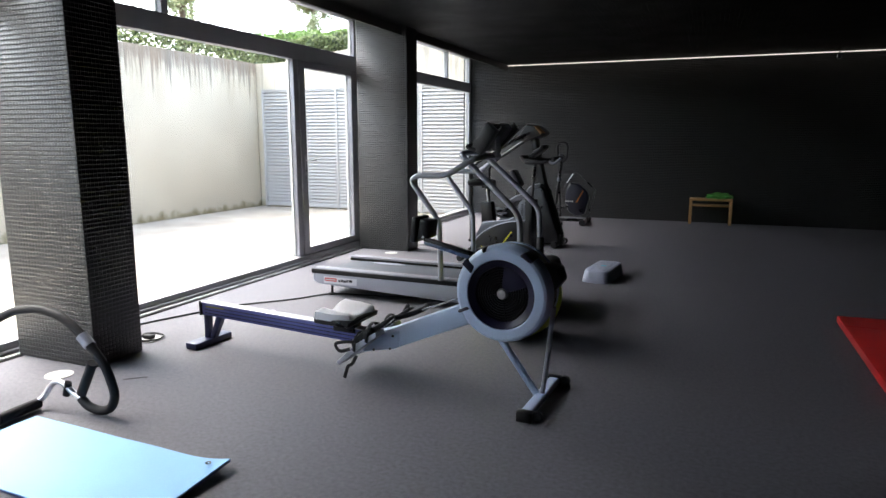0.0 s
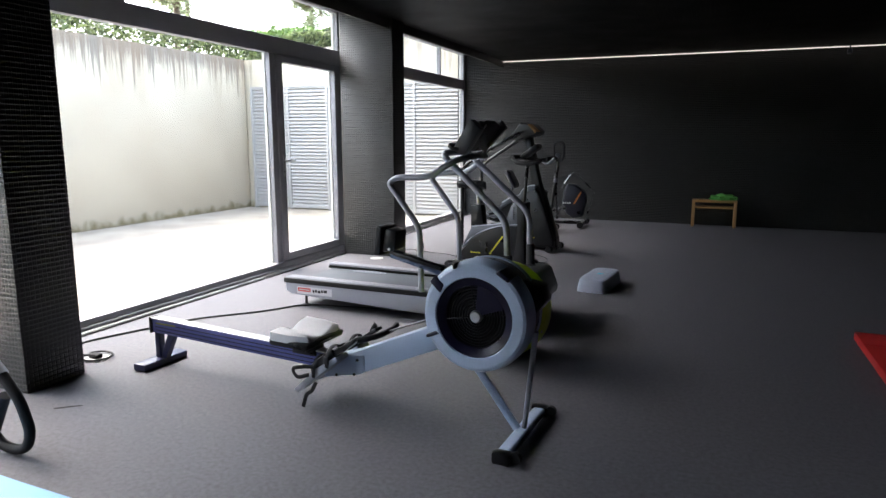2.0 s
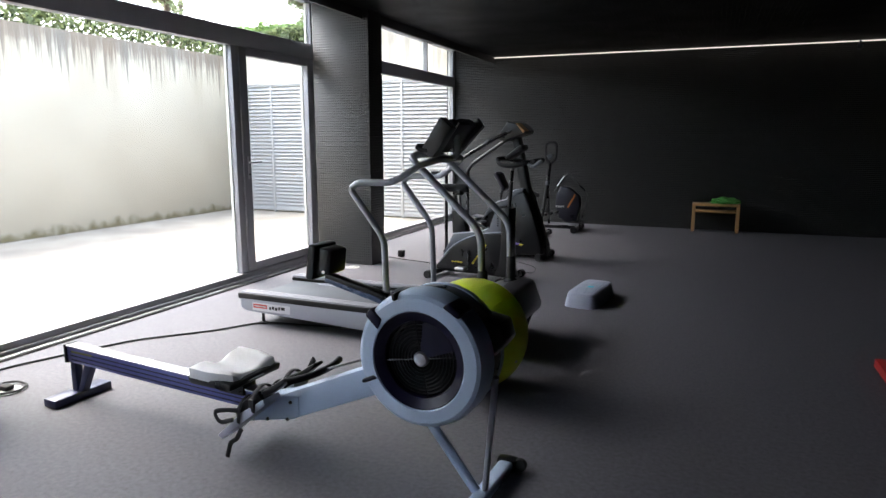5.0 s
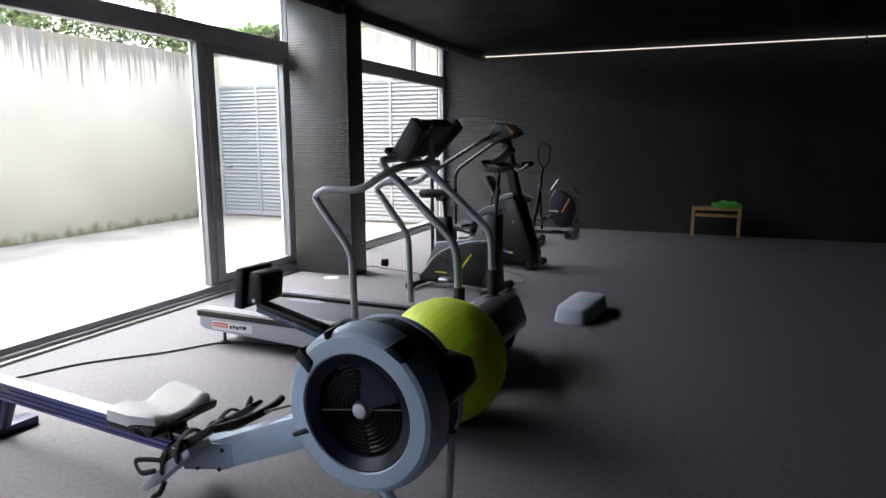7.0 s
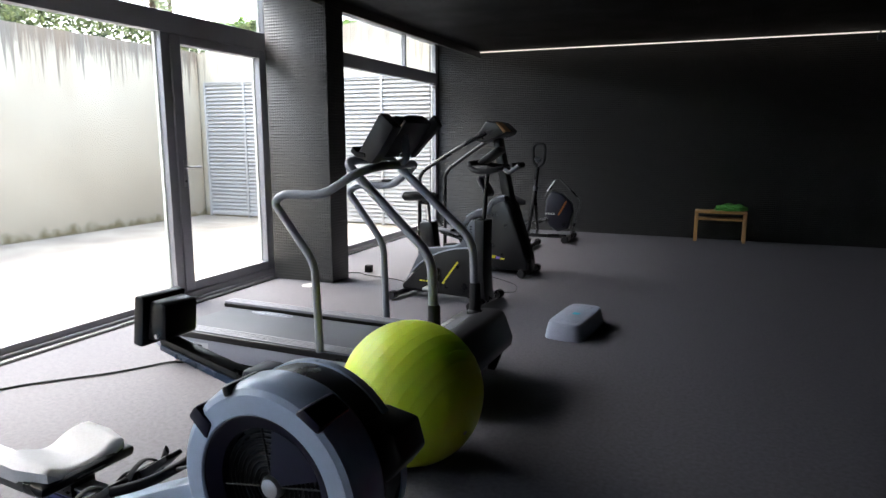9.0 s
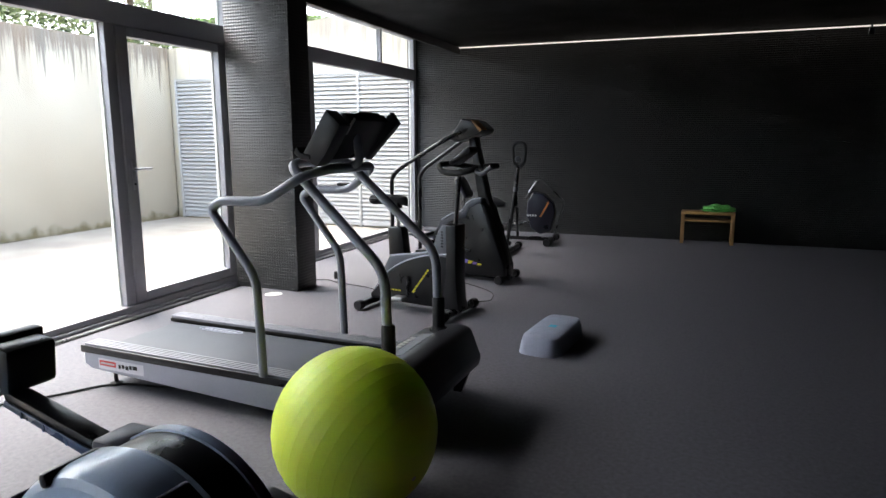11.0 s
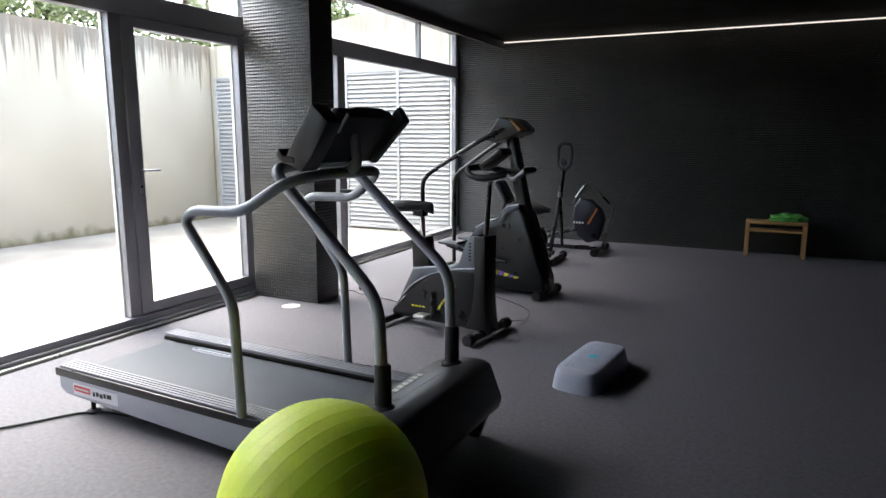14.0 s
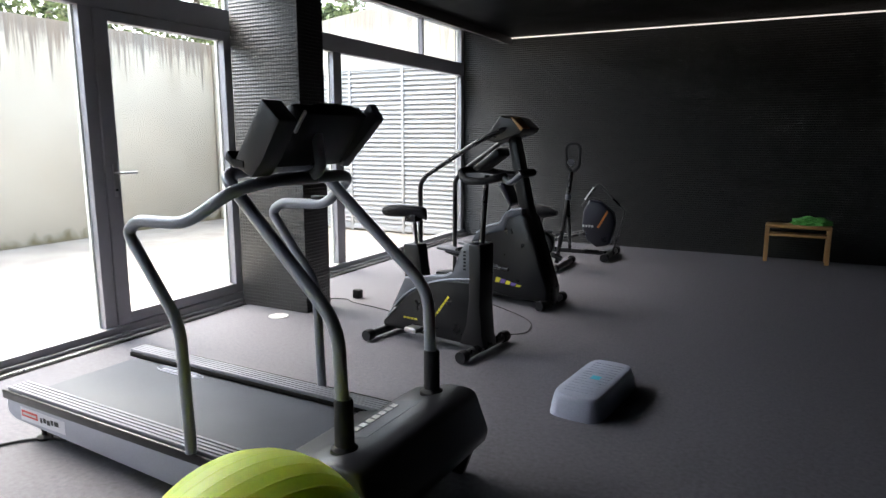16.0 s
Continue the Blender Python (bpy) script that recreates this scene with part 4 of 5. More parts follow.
# ---- exercise bike ----
def exercise_bike(m):
    t = thing("exercise_bike", m, "black upright exercise bike with yellow lettering", "exercise bike")
    # local x runs forwards; 0 is the rear stabiliser
    body = part("body_shell", prism([(-0.01, 0.06), (0.72, 0.05), (0.74, 0.2), (0.74, 0.46), (0.6, 0.465), (0.45, 0.45), (0.33, 0.4), (0.18, 0.3), (0.07, 0.18), (-0.02, 0.1)], -0.075, 0.075, 0.02, 3), M_BLACK, t, "black flywheel housing")
    part("top_shell", prism([(0.05, 0.19), (0.17, 0.42), (0.3, 0.44), (0.5, 0.47), (0.56, 0.5), (0.61, 0.64), (0.65, 0.7), (0.74, 0.7), (0.74, 0.44), (0.5, 0.44), (0.34, 0.39), (0.2, 0.3)], -0.07, 0.07, 0.012), M_GREYPL, body, "dark grey top cover")
    part("shell_line", tube([(0.03, -0.076, 0.135), (0.1, -0.076, 0.235), (0.2, -0.076, 0.33), (0.34, -0.076, 0.405), (0.5, -0.076, 0.455), (0.7, -0.074, 0.48)], 0.005, 8, 0.1), M_PANEL, body, "pale trim line")
    # pale line drawn as the highlight on the cover's upper edge
    part("shell_line", tube([(0.18, -0.066, 0.427), (0.3, -0.066, 0.446), (0.5, -0.066, 0.476), (0.555, -0.066, 0.505)], 0.005, 8, 0.05), M_PANEL, body, "highlight line along the upper edge")
    for i in range(6):
        part("vent", box(0.645, 0.662, -0.0725, -0.0705, 0.53 + i * 0.022, 0.54 + i * 0.022), M_PITCH, body)
    for i in range(9):
        a, h = 0.385 + i * 0.0165, 0.155 + i * 0.022
        w = 0.013 if i else 0.02
        part("decal", prism([(a, h), (a + w, h - 0.006), (a + w + 0.014, h + 0.012), (a + 0.014, h + 0.018)], -0.0775, -0.0765), M_YELLOW, body, "yellow lettering bar")
    for i in range(4):
        part("decal", box(0.17 + i * 0.03, 0.193 + i * 0.03, -0.0775, -0.0765, 0.15, 0.161), M_YELLOW, body, "small yellow lettering bar")
    part("seat_tower", prism([(0.16, 0.38), (0.31, 0.43), (0.285, 0.6), (0.275, 0.655), (0.15, 0.648)], -0.05, 0.05, 0.012), M_BLACK, t, "black seat tower")
    part("seat_post", tube([(0.225, 0, 0.62), (0.2, 0, 0.85)], 0.016, 12, 0), M_STEEL, t, "chrome seat post")
    sad = bmesh.new()
    prof = [(-0.14, 0.055, 0.0), (-0.12, 0.095, 0.0), (-0.06, 0.105, 0.0), (0.0, 0.075, -0.004), (0.06, 0.04, -0.006), (0.12, 0.025, -0.012), (0.15, 0.012, -0.022)]
    rings = []
    for x, w, z in prof:
        rings.append([sad.verts.new((x, w * math.cos(a), z + (0.028 if math.sin(a) > 0 else 0.04) * math.sin(a))) for a in (2 * math.pi * k / 14 for k in range(14))])
    for a, b in zip(rings, rings[1:]):
        for k in range(14):
            sad.faces.new((a[k], a[(k + 1) % 14], b[(k + 1) % 14], b[k]))
    sad.faces.new(rings[0][::-1])
    sad.faces.new(rings[-1])
    sd = part("saddle", moved(sad, pose(0.14, 0, 0.872, 0, -4, 0) @ Matrix.Diagonal((1.08, 1.05, 1.15, 1))), M_RUBBER, t, "black padded saddle", 70)
    part("saddle_clamp", box(0.15, 0.24, -0.035, 0.035, 0.795, 0.845, 0.008), M_BLACK, sd)
    part("mast", prism([(0.62, 0.05), (0.81, 0.05), (0.79, 0.12), (0.775, 0.3), (0.775, 0.7), (0.685, 0.7), (0.69, 0.35), (0.67, 0.18)], -0.08, 0.08, 0.012), M_BLACK, t, "black front column")
    part("mast_tube", tube([(0.73, 0, 0.65), (0.765, 0, 1.12)], 0.017, 12, 0), M_GLOSSBLK, t, "thin black handlebar post")
    part("handlebar", tube([(0.93, -0.08, 1.12), (1.0, -0.2, 1.13), (0.88, -0.24, 1.095), (0.74, -0.22, 1.1), (0.65, -0.12, 1.15), (0.65, 0.12, 1.15), (0.74, 0.22, 1.12), (0.88, 0.24, 1.11), (1.0, 0.2, 1.14), (0.93, 0.08, 1.13)], 0.021, 12, 0.09), M_RUBBER, t, "black foam handlebar")
    part("grip", tube([(0.99, -0.19, 1.12), (1.05, -0.22, 1.09), (1.13, -0.23, 1.15)], 0.016, 10, 0.03), M_GREYPL, t)
    part("display", prism([(0.7, 1.16), (0.74, 1.14), (0.89, 1.24), (0.88, 1.275), (0.86, 1.28)], -0.07, 0.07, 0.012), M_BLACK, t, "black display")
    crank = part("crank", tube([(0.36, -0.09, 0.28), (0.36, -0.1, 0.12)], 0.011, 8, 0), M_GLOSSBLK, t)
    part("pedal", box(0.26, 0.36, -0.19, -0.1, 0.095, 0.125, 0.008), M_STEEL, crank, "worn metal pedal")
    crank2 = part("crank", tube([(0.36, 0.09, 0.28), (0.36, 0.1, 0.44)], 0.011, 8, 0), M_GLOSSBLK, t)
    part("pedal", box(0.31, 0.41, 0.1, 0.19, 0.425, 0.455, 0.008), M_BLACK, crank2)
    for x, w, nm in ((0.0, 0.24, "rear_stabiliser"), (0.76, 0.25, "front_stabiliser")):
        st = part(nm, tube([(x, -w, 0.04), (x, w, 0.04)], 0.027, 12, 0), M_GLOSSBLK, t, "black stabiliser tube")
        for s in (-1, 1):
            part("end_cap", lathe([(0, -0.03), (0.036, -0.03), (0.04, 0), (0.036, 0.03), (0, 0.03)], 16, m=pose(x, s * w, 0.04, 90, 0, 0)), M_RUBBER, st, "black end cap")
    part("base_beam", box(0.0, 0.76, -0.03, 0.03, 0.045, 0.085, 0.006), M_GLOSSBLK, t)
    return t


exercise_bike(pose(-2.44, 6.55, 0, 0, 0, -7.5))


# ---- stair climber ----
def stair_climber(m):
    t = thing("stair_climber", m, "black stair climber with long bent handrails", "stair climber")
    # local x forwards, 0 at the front foot
    body = part("body_shell", prism([(-0.72, 0.1), (-0.3, 0.04), (0.0, 0.05), (0.0, 0.16), (-0.2, 0.74), (-0.27, 0.79), (-0.4, 0.74), (-0.45, 0.65), (-0.68, 0.57), (-0.82, 0.36)], -0.12, 0.12, 0.025, 3), M_BLACK, t, "black housing")
    part("top_shell", prism([(-0.8, 0.42), (-0.7, 0.575), (-0.58, 0.645), (-0.46, 0.675), (-0.42, 0.755), (-0.36, 0.795), (-0.25, 0.815), (-0.25, 0.77), (-0.38, 0.72), (-0.42, 0.62), (-0.6, 0.57)], -0.125, 0.125, 0.012), M_GREYPL, body, "blue-grey top cover")
    # thin pale tube stands in for light catching the housing's top edge
    part("edge_highlight", tube([(-0.7, -0.118, 0.58), (-0.58, -0.118, 0.652), (-0.46, -0.118, 0.685), (-0.42, -0.118, 0.76), (-0.36, -0.118, 0.8), (-0.26, -0.118, 0.818)], 0.007, 8, 0.03), M_PANEL, body, "highlight line along the upper edge")
    for i in range(5):
        part("decal", prism([(-0.5 + i * 0.05, 0.17 - i * 0.004), (-0.46 + i * 0.05, 0.17 - i * 0.004), (-0.44 + i * 0.05, 0.21 - i * 0.01), (-0.49 + i * 0.05, 0.215 - i * 0.01)], -0.1215, -0.1205), M_VIOLET if i % 2 else M_YELLOW, body, "violet and yellow mark")
    part("mast", prism([(-0.12, 0.05), (0.02, 0.05), (-0.02, 0.25), (-0.22, 0.82), (-0.36, 1.40), (-0.44, 1.40), (-0.32, 0.8)], -0.055, 0.055, 0.014), M_BLACK, t, "black leaning mast")
    part("base", box(-1.19, 0.02, -0.04, 0.04, 0.02, 0.07, 0.008), M_GLOSSBLK, t)
    ff = part("front_foot", tube([(-0.02, -0.19, 0.045), (-0.02, 0.19, 0.045)], 0.03, 12, 0), M_GLOSSBLK, t, "black front foot")
    for s in (-1, 1):
        part("end_cap", lathe([(0, -0.03), (0.038, -0.03), (0.045, 0), (0.038, 0.03), (0, 0.03)], 16, m=pose(-0.02, s * 0.2, 0.045, 90, 0, 0)), M_RUBBER, ff)
        y = s * 0.27
        part("handrail", tube([(-1.19, y, 0.03), (-1.19, y, 0.99), (-1.12, y, 1.07), (-0.62, s * 0.2, 1.37), (-0.36, s * 0.12, 1.49)], 0.021, 12, 0.09), M_GLOSSBLK, t, "black handrail")
        ped = part("pedal_arm", tube([(-0.35, s * 0.16, 0.3), (-0.7, s * 0.17, 0.34), (-0.98, s * 0.17, 0.4)], 0.018, 10, 0.05), M_GLOSSBLK, t)
        part("pedal", prism([(-1.04, 0.415), (-0.72, 0.395), (-0.72, 0.42), (-1.04, 0.44)], s * 0.17 - 0.07, s * 0.17 + 0.07, 0.01), M_GREYPL, ped, "grey foot pedal")
    part("rear_foot", tube([(-1.19, -0.3, 0.03), (-1.19, 0.3, 0.03)], 0.024, 12, 0), M_GLOSSBLK, t)
    part("cross_bar", tube([(-0.8, -0.27, 0.44), (-0.8, 0.27, 0.44)], 0.014, 10, 0), M_GLOSSBLK, t)
    head = part("console", prism([(-0.61, 1.37), (-0.5, 1.35), (-0.27, 1.43), (-0.24, 1.465), (-0.34, 1.55), (-0.46, 1.575)], -0.15, 0.15, 0.015, 3), M_BLACK, t, "black console")
    part("screen", prism([(-0.595, 1.395), (-0.47, 1.565), (-0.474, 1.571), (-0.6, 1.4)], -0.1, 0.1), M_NAVY, head)
    part("console_back", prism([(-0.262, 1.445), (-0.243, 1.468), (-0.34, 1.554), (-0.36, 1.558)], -0.152, -0.02, 0.004), M_WOOD, head, "brownish back of the console")
    return t


stair_climber(pose(-1.65, 7.74, 0, 0, 0, -8) @ Matrix.Diagonal((0.963, 0.963, 0.963, 1)))


# ---- bike with a looped handlebar ----
def loop_bike(m):
    t = thing("low_bike", m, "black low exercise bike with a looped handlebar", "exercise bike")
    # local x forwards, 0 at the front stabiliser
    BX, BZ = -0.65, 0.78
    st = part("front_stabiliser", tube([(0, -0.31, 0.04), (0, 0.31, 0.04)], 0.03, 12, 0), M_GLOSSBLK, t, "black stabiliser tube")
    for s in (-1, 1):
        part("end_cap", lathe([(0, -0.03), (0.04, -0.03), (0.045, 0), (0.04, 0.03), (0, 0.03)], 16, m=pose(0, s * 0.31, 0.045, 90, 0, 0)), M_RUBBER, st, "black end cap")
    part("mast", tube([(-0.08, 0, 0.05), (0.0, 0, 0.56), (0.06, 0, 1.06)], 0.024, 12, 0.1), M_GLOSSBLK, t, "black mast")
    part("mast_brace", tube([(0.06, 0.03, 0.2), (0.02, 0.03, 0.75)], 0.018, 10, 0), M_GLOSSBLK, t)
    part("handlebar_loop", tube([(0.06, 0, 1.05), (0.0, 0, 1.1), (-0.015, 0, 1.3), (0.03, 0, 1.35), (0.12, 0, 1.345), (0.145, 0, 1.29), (0.135, 0, 1.11), (0.07, 0, 1.05)], 0.018, 12, 0.05), M_RUBBER, t, "closed loop handlebar")
    part("display", lathe([(0, -0.02), (0.032, -0.02), (0.04, 0), (0.032, 0.02), (0, 0.02)], 18, m=pose(0.055, -0.02, 1.15, 60, 0, 20)), M_GREYPL, t, "small pale display")
    part("clamp", lathe([(0.026, -0.03), (0.032, -0.02), (0.032, 0.02), (0.026, 0.03)], 16, m=pose(0.03, 0, 0.78, 0, 4, 0)), M_GREYPL, t)
    part("frame_beam", tube([(-0.02, 0, 0.1), (-0.3, 0, 0.2), (-0.85, 0, 0.12)], 0.03, 12, 0.08), M_GLOSSBLK, t, "black main beam")
    part("crank_case", lathe([(0, -0.05), (0.13, -0.05), (0.15, -0.03), (0.15, 0.03), (0.13, 0.05), (0, 0.05)], 28, m=pose(-0.26, 0, 0.25, 90, 0, 0)), M_BLACK, t, "round black crank case")
    part("pedal", box(-0.3, -0.2, -0.17, -0.08, 0.32, 0.35, 0.008), M_BLACK, t)
    part("pedal", box(-0.34, -0.24, 0.08, 0.17, 0.15, 0.18, 0.008), M_BLACK, t)
    part("seat_post", tube([(-0.32, 0, 0.2), (-0.26, 0, 0.57)], 0.02, 10, 0), M_STEEL, t, "steel seat post")
    sad = part("saddle", tube([(-0.38, 0, 0.61), (-0.3, 0, 0.61), (-0.2, 0, 0.605), (-0.09, 0, 0.595)], [0.07, 0.085, 0.06, 0.025], 16, 0, flat=1.2), M_RUBBER, t, "black saddle", 60)
    part("backrest", prism([(BX + 0.06, BZ - 0.14), (BX + 0.1, BZ - 0.09), (BX - 0.01, BZ + 0.12), (BX - 0.06, BZ + 0.15), (BX - 0.09, BZ + 0.1)], -0.13, 0.13, 0.025, 3), M_COVER, t, "blue-black padded backrest")
    part("back_post", tube([(BX + 0.03, 0, BZ), (BX - 0.02, 0, 0.5), (BX + 0.02, 0, 0.13)], 0.018, 10, 0.05), M_GLOSSBLK, t)
    part("rear_stabiliser", tube([(-0.85, -0.25, 0.04), (-0.85, 0.25, 0.04)], 0.03, 12, 0), M_GLOSSBLK, t)
    return t


loop_bike(pose(-2.054, 9.299, 0) @ Matrix.Diagonal((0.95, 0.95, 0.95, 1)))


# ---- elliptical trainer ----
def elliptical(m):
    t = thing("elliptical_trainer", m, "dark elliptical trainer with an orange flash by the back wall", "elliptical trainer")
    cover = part("wheel_cover", prism([(-0.28, 0.36), (-0.27, 0.56), (-0.2, 0.68), (-0.06, 0.66), (0.08, 0.54), (0.11, 0.42), (0.05, 0.16), (-0.1, 0.12), (-0.22, 0.2)], -0.06, 0.06, 0.025, 3), M_COVER, t, "dark wheel cover")
    part("cover_rim", tube([(-0.3, -0.02, 0.6), (-0.12, -0.02, 0.86), (-0.08, -0.02, 0.85), (0.21, -0.02, 0.57), (0.2, -0.02, 0.5), (0.09, -0.02, 0.08)], 0.012, 10, 0.05), M_GLOSSBLK, cover, "black tube round the cover")
    part("top_bar", tube([(-0.26, -0.032, 0.68), (-0.16, -0.032, 0.83)], 0.009, 8, 0), M_STEEL, cover, "bright metal bar")
    part("decal", prism([(-0.1, 0.36), (-0.075, 0.355), (0.025, 0.54), (0.015, 0.57)], -0.0625, -0.061), M_ORANGE, cover, "orange flash")
    for i in range(4):
        part("decal", box(-0.27 + i * 0.035, -0.245 + i * 0.035, -0.0625, -0.061, 0.36, 0.385), M_WHITE, cover, "pale lettering bar")
    ff = part("front_foot", tube([(0.06, -0.28, 0.05), (0.06, 0.28, 0.05)], 0.035, 12, 0), M_GLOSSBLK, t, "black front foot")
    for s in (-1, 1):
        part("end_cap", lathe([(0, -0.04), (0.045, -0.04), (0.05, 0), (0.045, 0.04), (0, 0.04)], 16, m=pose(0.06, s * 0.29, 0.05, 90, 0, 0)), M_RUBBER, ff, "black end cap")
        y = s * 0.16
        part("foot_bar", tube([(-0.2, y, 0.3), (-0.6, y, 0.2), (-1.0, y, 0.2)], 0.02, 10, 0.05), M_GLOSSBLK, t)
        part("pedal", box(-1.05, -0.72, y - 0.06, y + 0.06, 0.22, 0.25, 0.01), M_BLACK, t, "black foot pedal")
    part("base_beam", box(-1.1, 0.06, -0.03, 0.03, 0.03, 0.08, 0.008), M_GLOSSBLK, t)
    part("rear_foot", tube([(-1.1, -0.25, 0.04), (-1.1, 0.25, 0.04)], 0.03, 12, 0), M_GLOSSBLK, t)
    return t


elliptical(pose(-1.81, 10.085, 0) @ Matrix.Diagonal((0.955, 0.955, 0.955, 1)))

# ---- loose things ----
prof = []
for i in range(721):
    a = math.pi * i / 720
    h = -0.3 * math.cos(a)
    k = h / 0.042 - round(h / 0.042)
    r = 0.3 + (0.0011 * math.exp(-(k / 0.06) ** 2) if abs(h) < 0.22 else 0.0)
    prof.append((r * math.sin(a), -r * math.cos(a)))
ball = lathe(prof, 80)
bt = thing("exercise_ball", Matrix.Translation((-1.137, 3.86, 0.298)) @ Vector((0.9, -0.29, -0.32)).to_track_quat("Z", "Y").to_matrix().to_4x4(), "lime green inflated exercise ball with moulded rings", "exercise ball")
part("ball_skin", ball, M_BALL, bt, "lime green vinyl skin")
part("valve", lathe([(0, 0.302), (0.008, 0.302), (0.01, 0.298)], 14), M_WHITE, bt, "white plug")

st = thing("aerobic_step", pose(-0.873, 6.037, 0, 0, 0, -6) @ Matrix.Diagonal((0.93, 0.93, 0.93, 1)), "blue-grey plastic aerobic step on the floor", "aerobic step")
b = bmesh.new()
rings = []
for z, g in ((0.0, 0.0), (0.06, -0.008), (0.1, -0.018), (0.117, -0.024), (0.122, -0.032)):
    ring = []
    for k in range(64):
        a = 2 * math.pi * k / 64
        c, s = math.cos(a), math.sin(a)
        x = math.copysign(abs(c) ** 0.28, c) * (0.15 + g)
        y = math.copysign(abs(s) ** 0.28, s) * (0.325 + g) + 0.02 * math.copysign(1 - min(1, abs(x) / 0.142) ** 2, s)
        ring.append(b.verts.new((x, y, z)))
    rings.append(ring)
for p, q in zip(rings, rings[1:]):
    for k in range(64):
        b.faces.new((p[k], p[(k + 1) % 64], q[(k + 1) % 64], q[k]))
b.faces.new(rings[-1])
part("step_body", b, M_STEP, st)
part("label", box(-0.022, 0.03, -0.025, 0.03, 0.1222, 0.1235), M_TEAL, st, "small turquoise label")
for i in range(13):
    for j in range(3):
        if (j != 1 or abs(i - 6) > 1):
            y = -0.24 + i * 0.04
            part("grip_rib", box(-0.085 + j * 0.06, -0.035 + j * 0.06, y - 0.003, y + 0.003, 0.122, 0.124), M_STEP, st)

bn = thing("bench", pose(0.09, 10.80, 0) @ Matrix.Diagonal((0.945, 0.945, 0.945, 1)), "small pale wooden bench with a lower shelf", "bench")
part("seat_board", box(-0.335, 0.335, -0.11, 0.14, 0.395, 0.43, 0.004), M_WOOD, bn)
part("shelf_board", box(-0.29, 0.29, -0.1, 0.13, 0.30, 0.325, 0.003), M_WOOD, bn)
for x in (-0.312, 0.312):
    for y in (-0.085, 0.115):
        part("leg", box(x - 0.022, x + 0.022, y - 0.024, y + 0.024, 0.0, 0.395, 0.003), M_WOOD, bn)

b = bmesh.new()
bmesh.ops.create_icosphere(b, subdivisions=4, radius=1)
for v in b.verts:
    d = v.co.normalized()
    k = 1 + 0.35 * noise.noise(d * 2.3) + 0.2 * noise.noise(d * 6) + 0.09 * noise.noise(d * 14)
    v.co = Vector((d.x * 0.19 * k, d.y * 0.1 * k, max(-0.02, d.z * 0.062 * k + 0.01)))
solid("green_towel", b, M_CLOTH, "crumpled bright green cloth lying on the bench", "towel", "", pose(0.21, 10.81, 0.428) @ Matrix.Diagonal((0.945, 0.945, 0.945, 1)))

bm_ = thing("exercise_mat", pose(-2.335, 1.39, 0, 0, 0, -1.9), "light blue foam exercise mat with a curled edge", "exercise mat")
b = bmesh.new()
g = []
for i in range(25):
    row = []
    for j in range(25):
        x, y = -0.6 + 1.2 * i / 24, -0.25 + 0.5 * j / 24
        lift = 0.03 * max(0, (x - 0.35) / 0.25) ** 2 * (0.4 + 0.6 * max(0, y / 0.25)) + 0.003 * noise.noise((x * 3, y * 3, 0))
        row.append(b.verts.new((x, y, 0.017 + lift)))
    g.append(row)
for i in range(24):
    for j in range(24):
        b.faces.new((g[i][j], g[i + 1][j], g[i + 1][j + 1], g[i][j + 1]))
ext = bmesh.ops.extrude_face_region(b, geom=list(b.faces))
for v in ext["geom"]:
    if isinstance(v, bmesh.types.BMVert):
        v.co.z -= 0.005
part("top_layer", b, M_MATBLUE, bm_)
me = bpy.data.objects["top_layer"].data.copy()
me.materials.clear()
me.materials.append(M_MATEDGE)
low = new("bottom_layer", me)
low.parent, low.location, low.scale = bm_, (0, 0, -0.0045), (1.002, 1.002, 0.9)
tagged(low, "dark blue underside")
part("eyelet", lathe([(0.012, 0), (0.012, 0.003), (0.006, 0.003), (0.006, 0)], 16, m=pose(0.54, 0.19, 0.043)), M_BLACK, bm_)

rm = thing("tumbling_mat", pose(0.97, 2.77, 0), "red vinyl tumbling mat on the floor", "gym mat")
part("mat_pad", box(0, 1.25, 0, 2.28, 0.0, 0.055, 0.008), M_RED, rm)
part("seam", box(0.005, 1.245, 1.98, 1.985, 0.0552, 0.057), M_RED, rm)

ab = thing("ab_roller", pose(0, 0, 0), "black and grey tubular abdominal roller cage", "ab roller")
part("frame_tube", tube([(-3.62, 1.8, 0.2), (-3.5, 1.8, 0.34), (-3.33, 1.8, 0.43), (-3.19, 1.8, 0.485), (-3.02, 1.8, 0.51), (-2.87, 1.8, 0.485), (-2.764, 1.8, 0.42), (-2.694, 1.8, 0.36), (-2.6, 1.8, 0.26), (-2.555, 1.8, 0.13), (-2.585, 1.8, 0.055), (-2.66, 1.8, 0.027), (-2.75, 1.8, 0.04), (-2.79, 1.8, 0.075)], 0.022, 14, 0.05), M_RUBBER, ab, "black foam-covered tube")
part("sleeve", lathe([(0.025, -0.035), (0.028, -0.033), (0.028, 0.033), (0.025, 0.035)], 16, m=Matrix.Translation((-2.72, 1.8, 0.38)) @ Vector((0.7, 0, -0.62)).to_track_quat("Z", "Y").to_matrix().to_4x4()), M_PANEL, ab, "grey joint sleeve")
part("grip", tube([(-2.785, 1.8, 0.1), (-2.69, 1.8, 0.27)], 0.024, 12, 0), M_RUBBER, ab, "black foam grip")
part("lower_tube", tube([(-2.79, 1.8, 0.075), (-2.845, 1.8, 0.095), (-2.888, 1.8, 0.13), (-2.95, 1.8, 0.145), (-2.995, 1.79, 0.105), (-3.02, 1.77, 0.05), (-3.03, 1.7, 0.032)], 0.015, 12, 0.03), M_RAILTOP, ab, "bright metal tube")
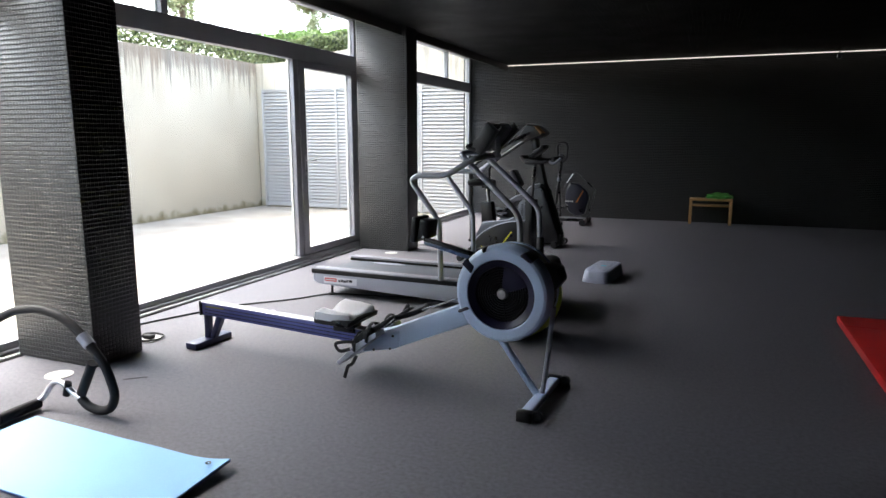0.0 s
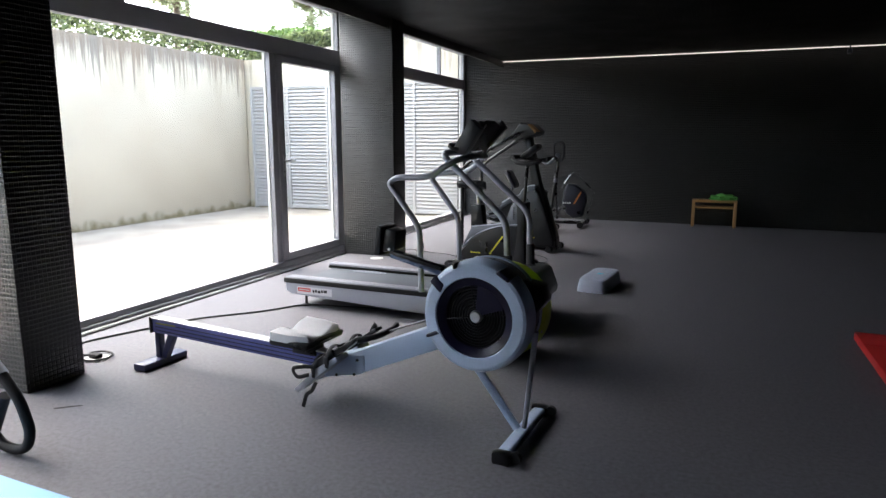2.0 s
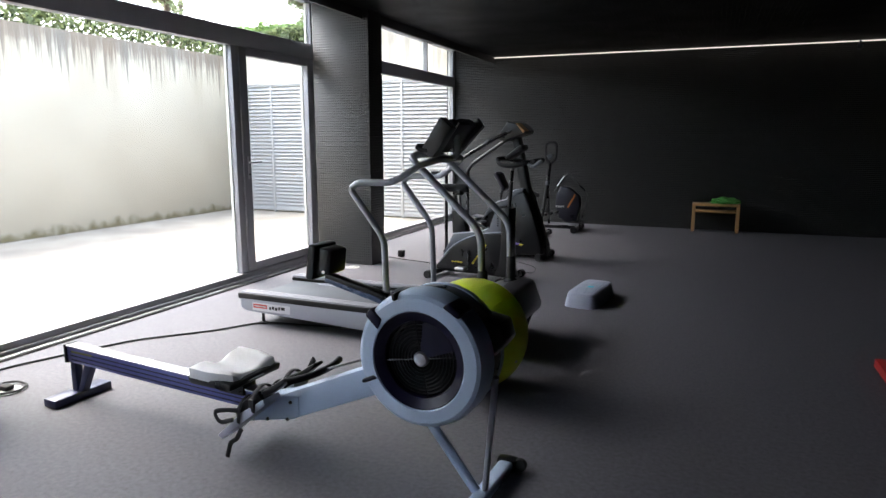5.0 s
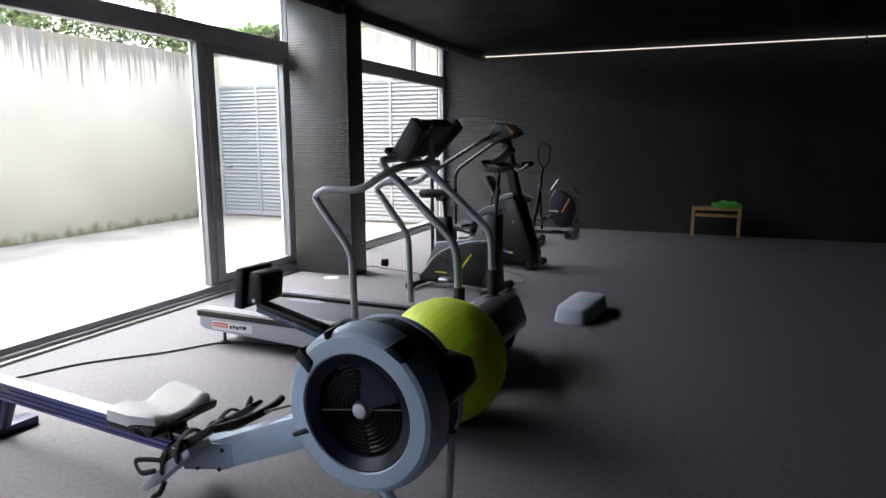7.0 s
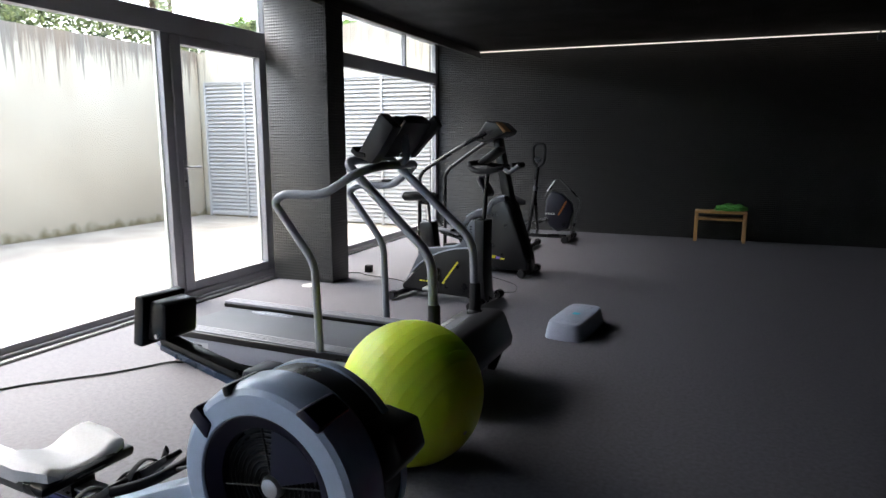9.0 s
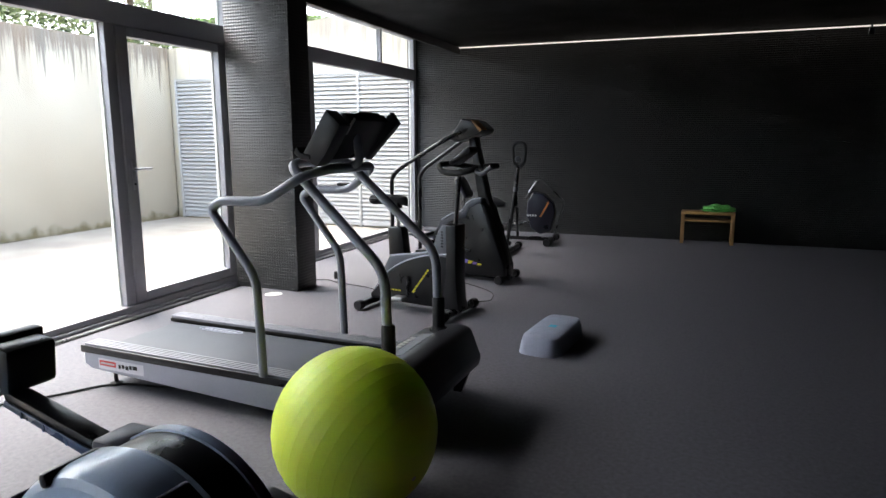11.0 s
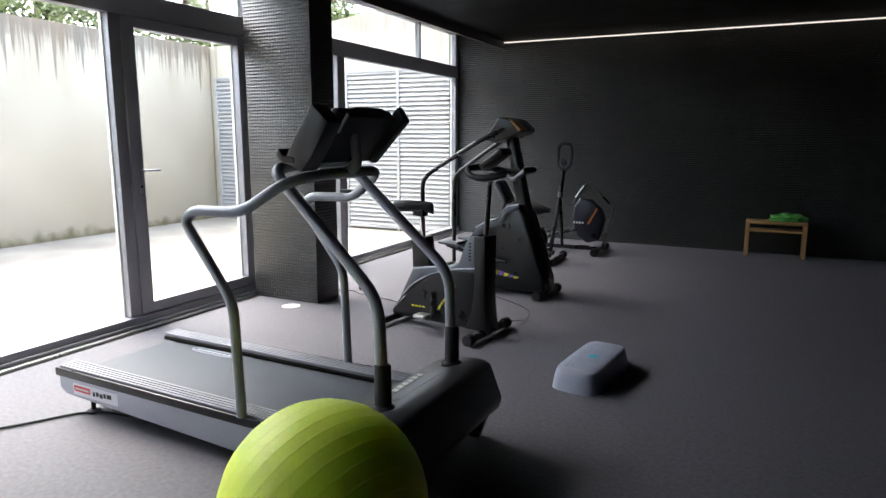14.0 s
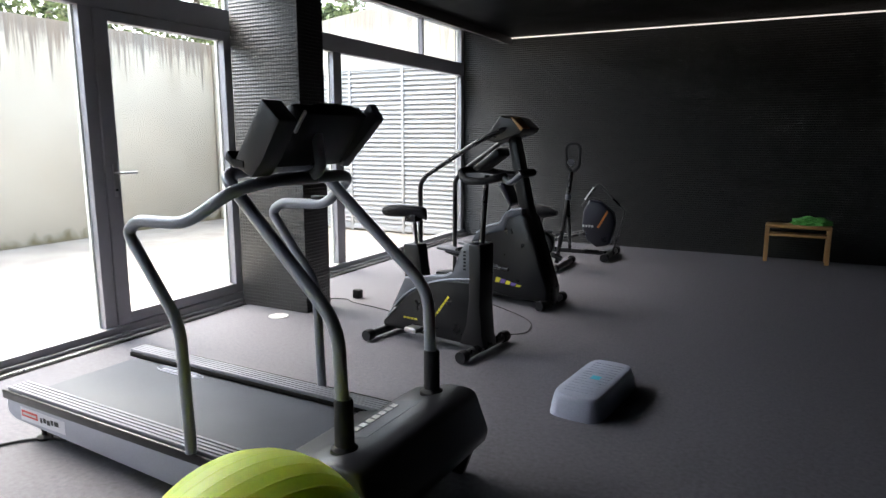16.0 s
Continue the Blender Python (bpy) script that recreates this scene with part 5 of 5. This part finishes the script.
part("clamp", tube([(-2.87, 1.8, 0.145), (-2.895, 1.8, 0.075)], 0.02, 10, 0, flat=0.8), M_BLACK, ab, "black clamp")
part("foam_bar", tube([(-3.03, 1.75, 0.032), (-3.02, 1.54, 0.032)], 0.027, 12, 0), M_RUBBER, ab, "black foam bar")
part("head_pad", box(-3.15, -2.98, 1.34, 1.54, 0.0, 0.085, 0.03), M_BLACK, ab, "black padded head rest")

for x, y, lab in ((-3.42, 6.497, "pale round floor socket cover"), (-3.42, 2.835, "pale round floor socket cover beside the column"), (-3.372, 2.125, "pale round floor socket cover by the roller")):
    s = thing("floor_socket", pose(x, y, 0), lab, "floor socket", "floor sockets")
    part("cover", lathe([(0.075, 0), (0.074, 0.004), (0.06, 0.006), (0, 0.006)], 30), M_WHITE, s)
    part("cover_seam", lathe([(0.05, 0.0062), (0.052, 0.0068), (0.054, 0.0062)], 30), M_GREYPL, s)


def cable(name, pts, r, label):
    return solid(name, tube(pts, r, 8, 0.12), M_RUBBER, label, "cable", "")


cable("power_cable", [(-3.426, 2.858, 0.02), (-3.605, 2.789, 0.008), (-3.76, 2.879, 0.008), (-3.754, 3.076, 0.008), (-3.631, 3.396, 0.008), (-3.487, 3.757, 0.008), (-3.15, 4.12, 0.008), (-2.975, 4.43, 0.008), (-2.289, 4.536, 0.008), (-1.702, 4.639, 0.008), (-1.504, 4.733, 0.11)], 0.0065, "black power cable on the floor towards the treadmill")
ad = thing("plug_adapter", pose(-3.42, 2.835, 0.006), "black plug in the floor socket", "plug")
part("plug_body", box(-0.04, 0.03, -0.025, 0.025, 0, 0.028, 0.008), M_RUBBER, ad)
part("cord", tube([(-0.03, 0.0, 0.02), (-0.1, 0.03, 0.01), (-0.06, 0.1, 0.006), (0.05, 0.09, 0.006), (0.09, 0.0, 0.006), (0.03, -0.08, 0.006), (-0.1, -0.05, 0.006), (-0.3, -0.1, 0.002)], 0.006, 8, 0.05), M_RUBBER, ad, "coiled black cord")
ad = thing("plug_adapter", pose(-3.215, 7.25, 0), "black power adapter on the floor behind the column", "plug")
part("plug_body", box(-0.035, 0.035, -0.03, 0.03, 0, 0.075, 0.01), M_RUBBER, ad)
cable("adapter_cable", [(-3.37, 6.99, 0.006), (-3.4, 7.11, 0.006), (-3.25, 7.16, 0.006), (-3.17, 7.09, 0.006), (-3.06, 7.07, 0.006), (-2.719, 7.0, 0.006), (-2.435, 6.749, 0.006), (-2.341, 6.584, 0.03)], 0.004, "thin black adapter cable on the floor")
cable("thin_cable", [(-2.126, 7.57, 0.005), (-1.841, 7.391, 0.005), (-1.632, 7.212, 0.005), (-1.58, 6.94, 0.005), (-1.64, 6.792, 0.03)], 0.003, "thin dark cable between two machines")
solid("floor_scratch", prism([(-0.06, 0.0), (0.07, 0.0), (0.05, 0.0012), (-0.04, 0.0012)], -0.006, 0.008), M_RUBBER, "dark scuff on the floor", "scuff", "", pose(-2.927, 2.247, 0.0, 0, 0, 40))
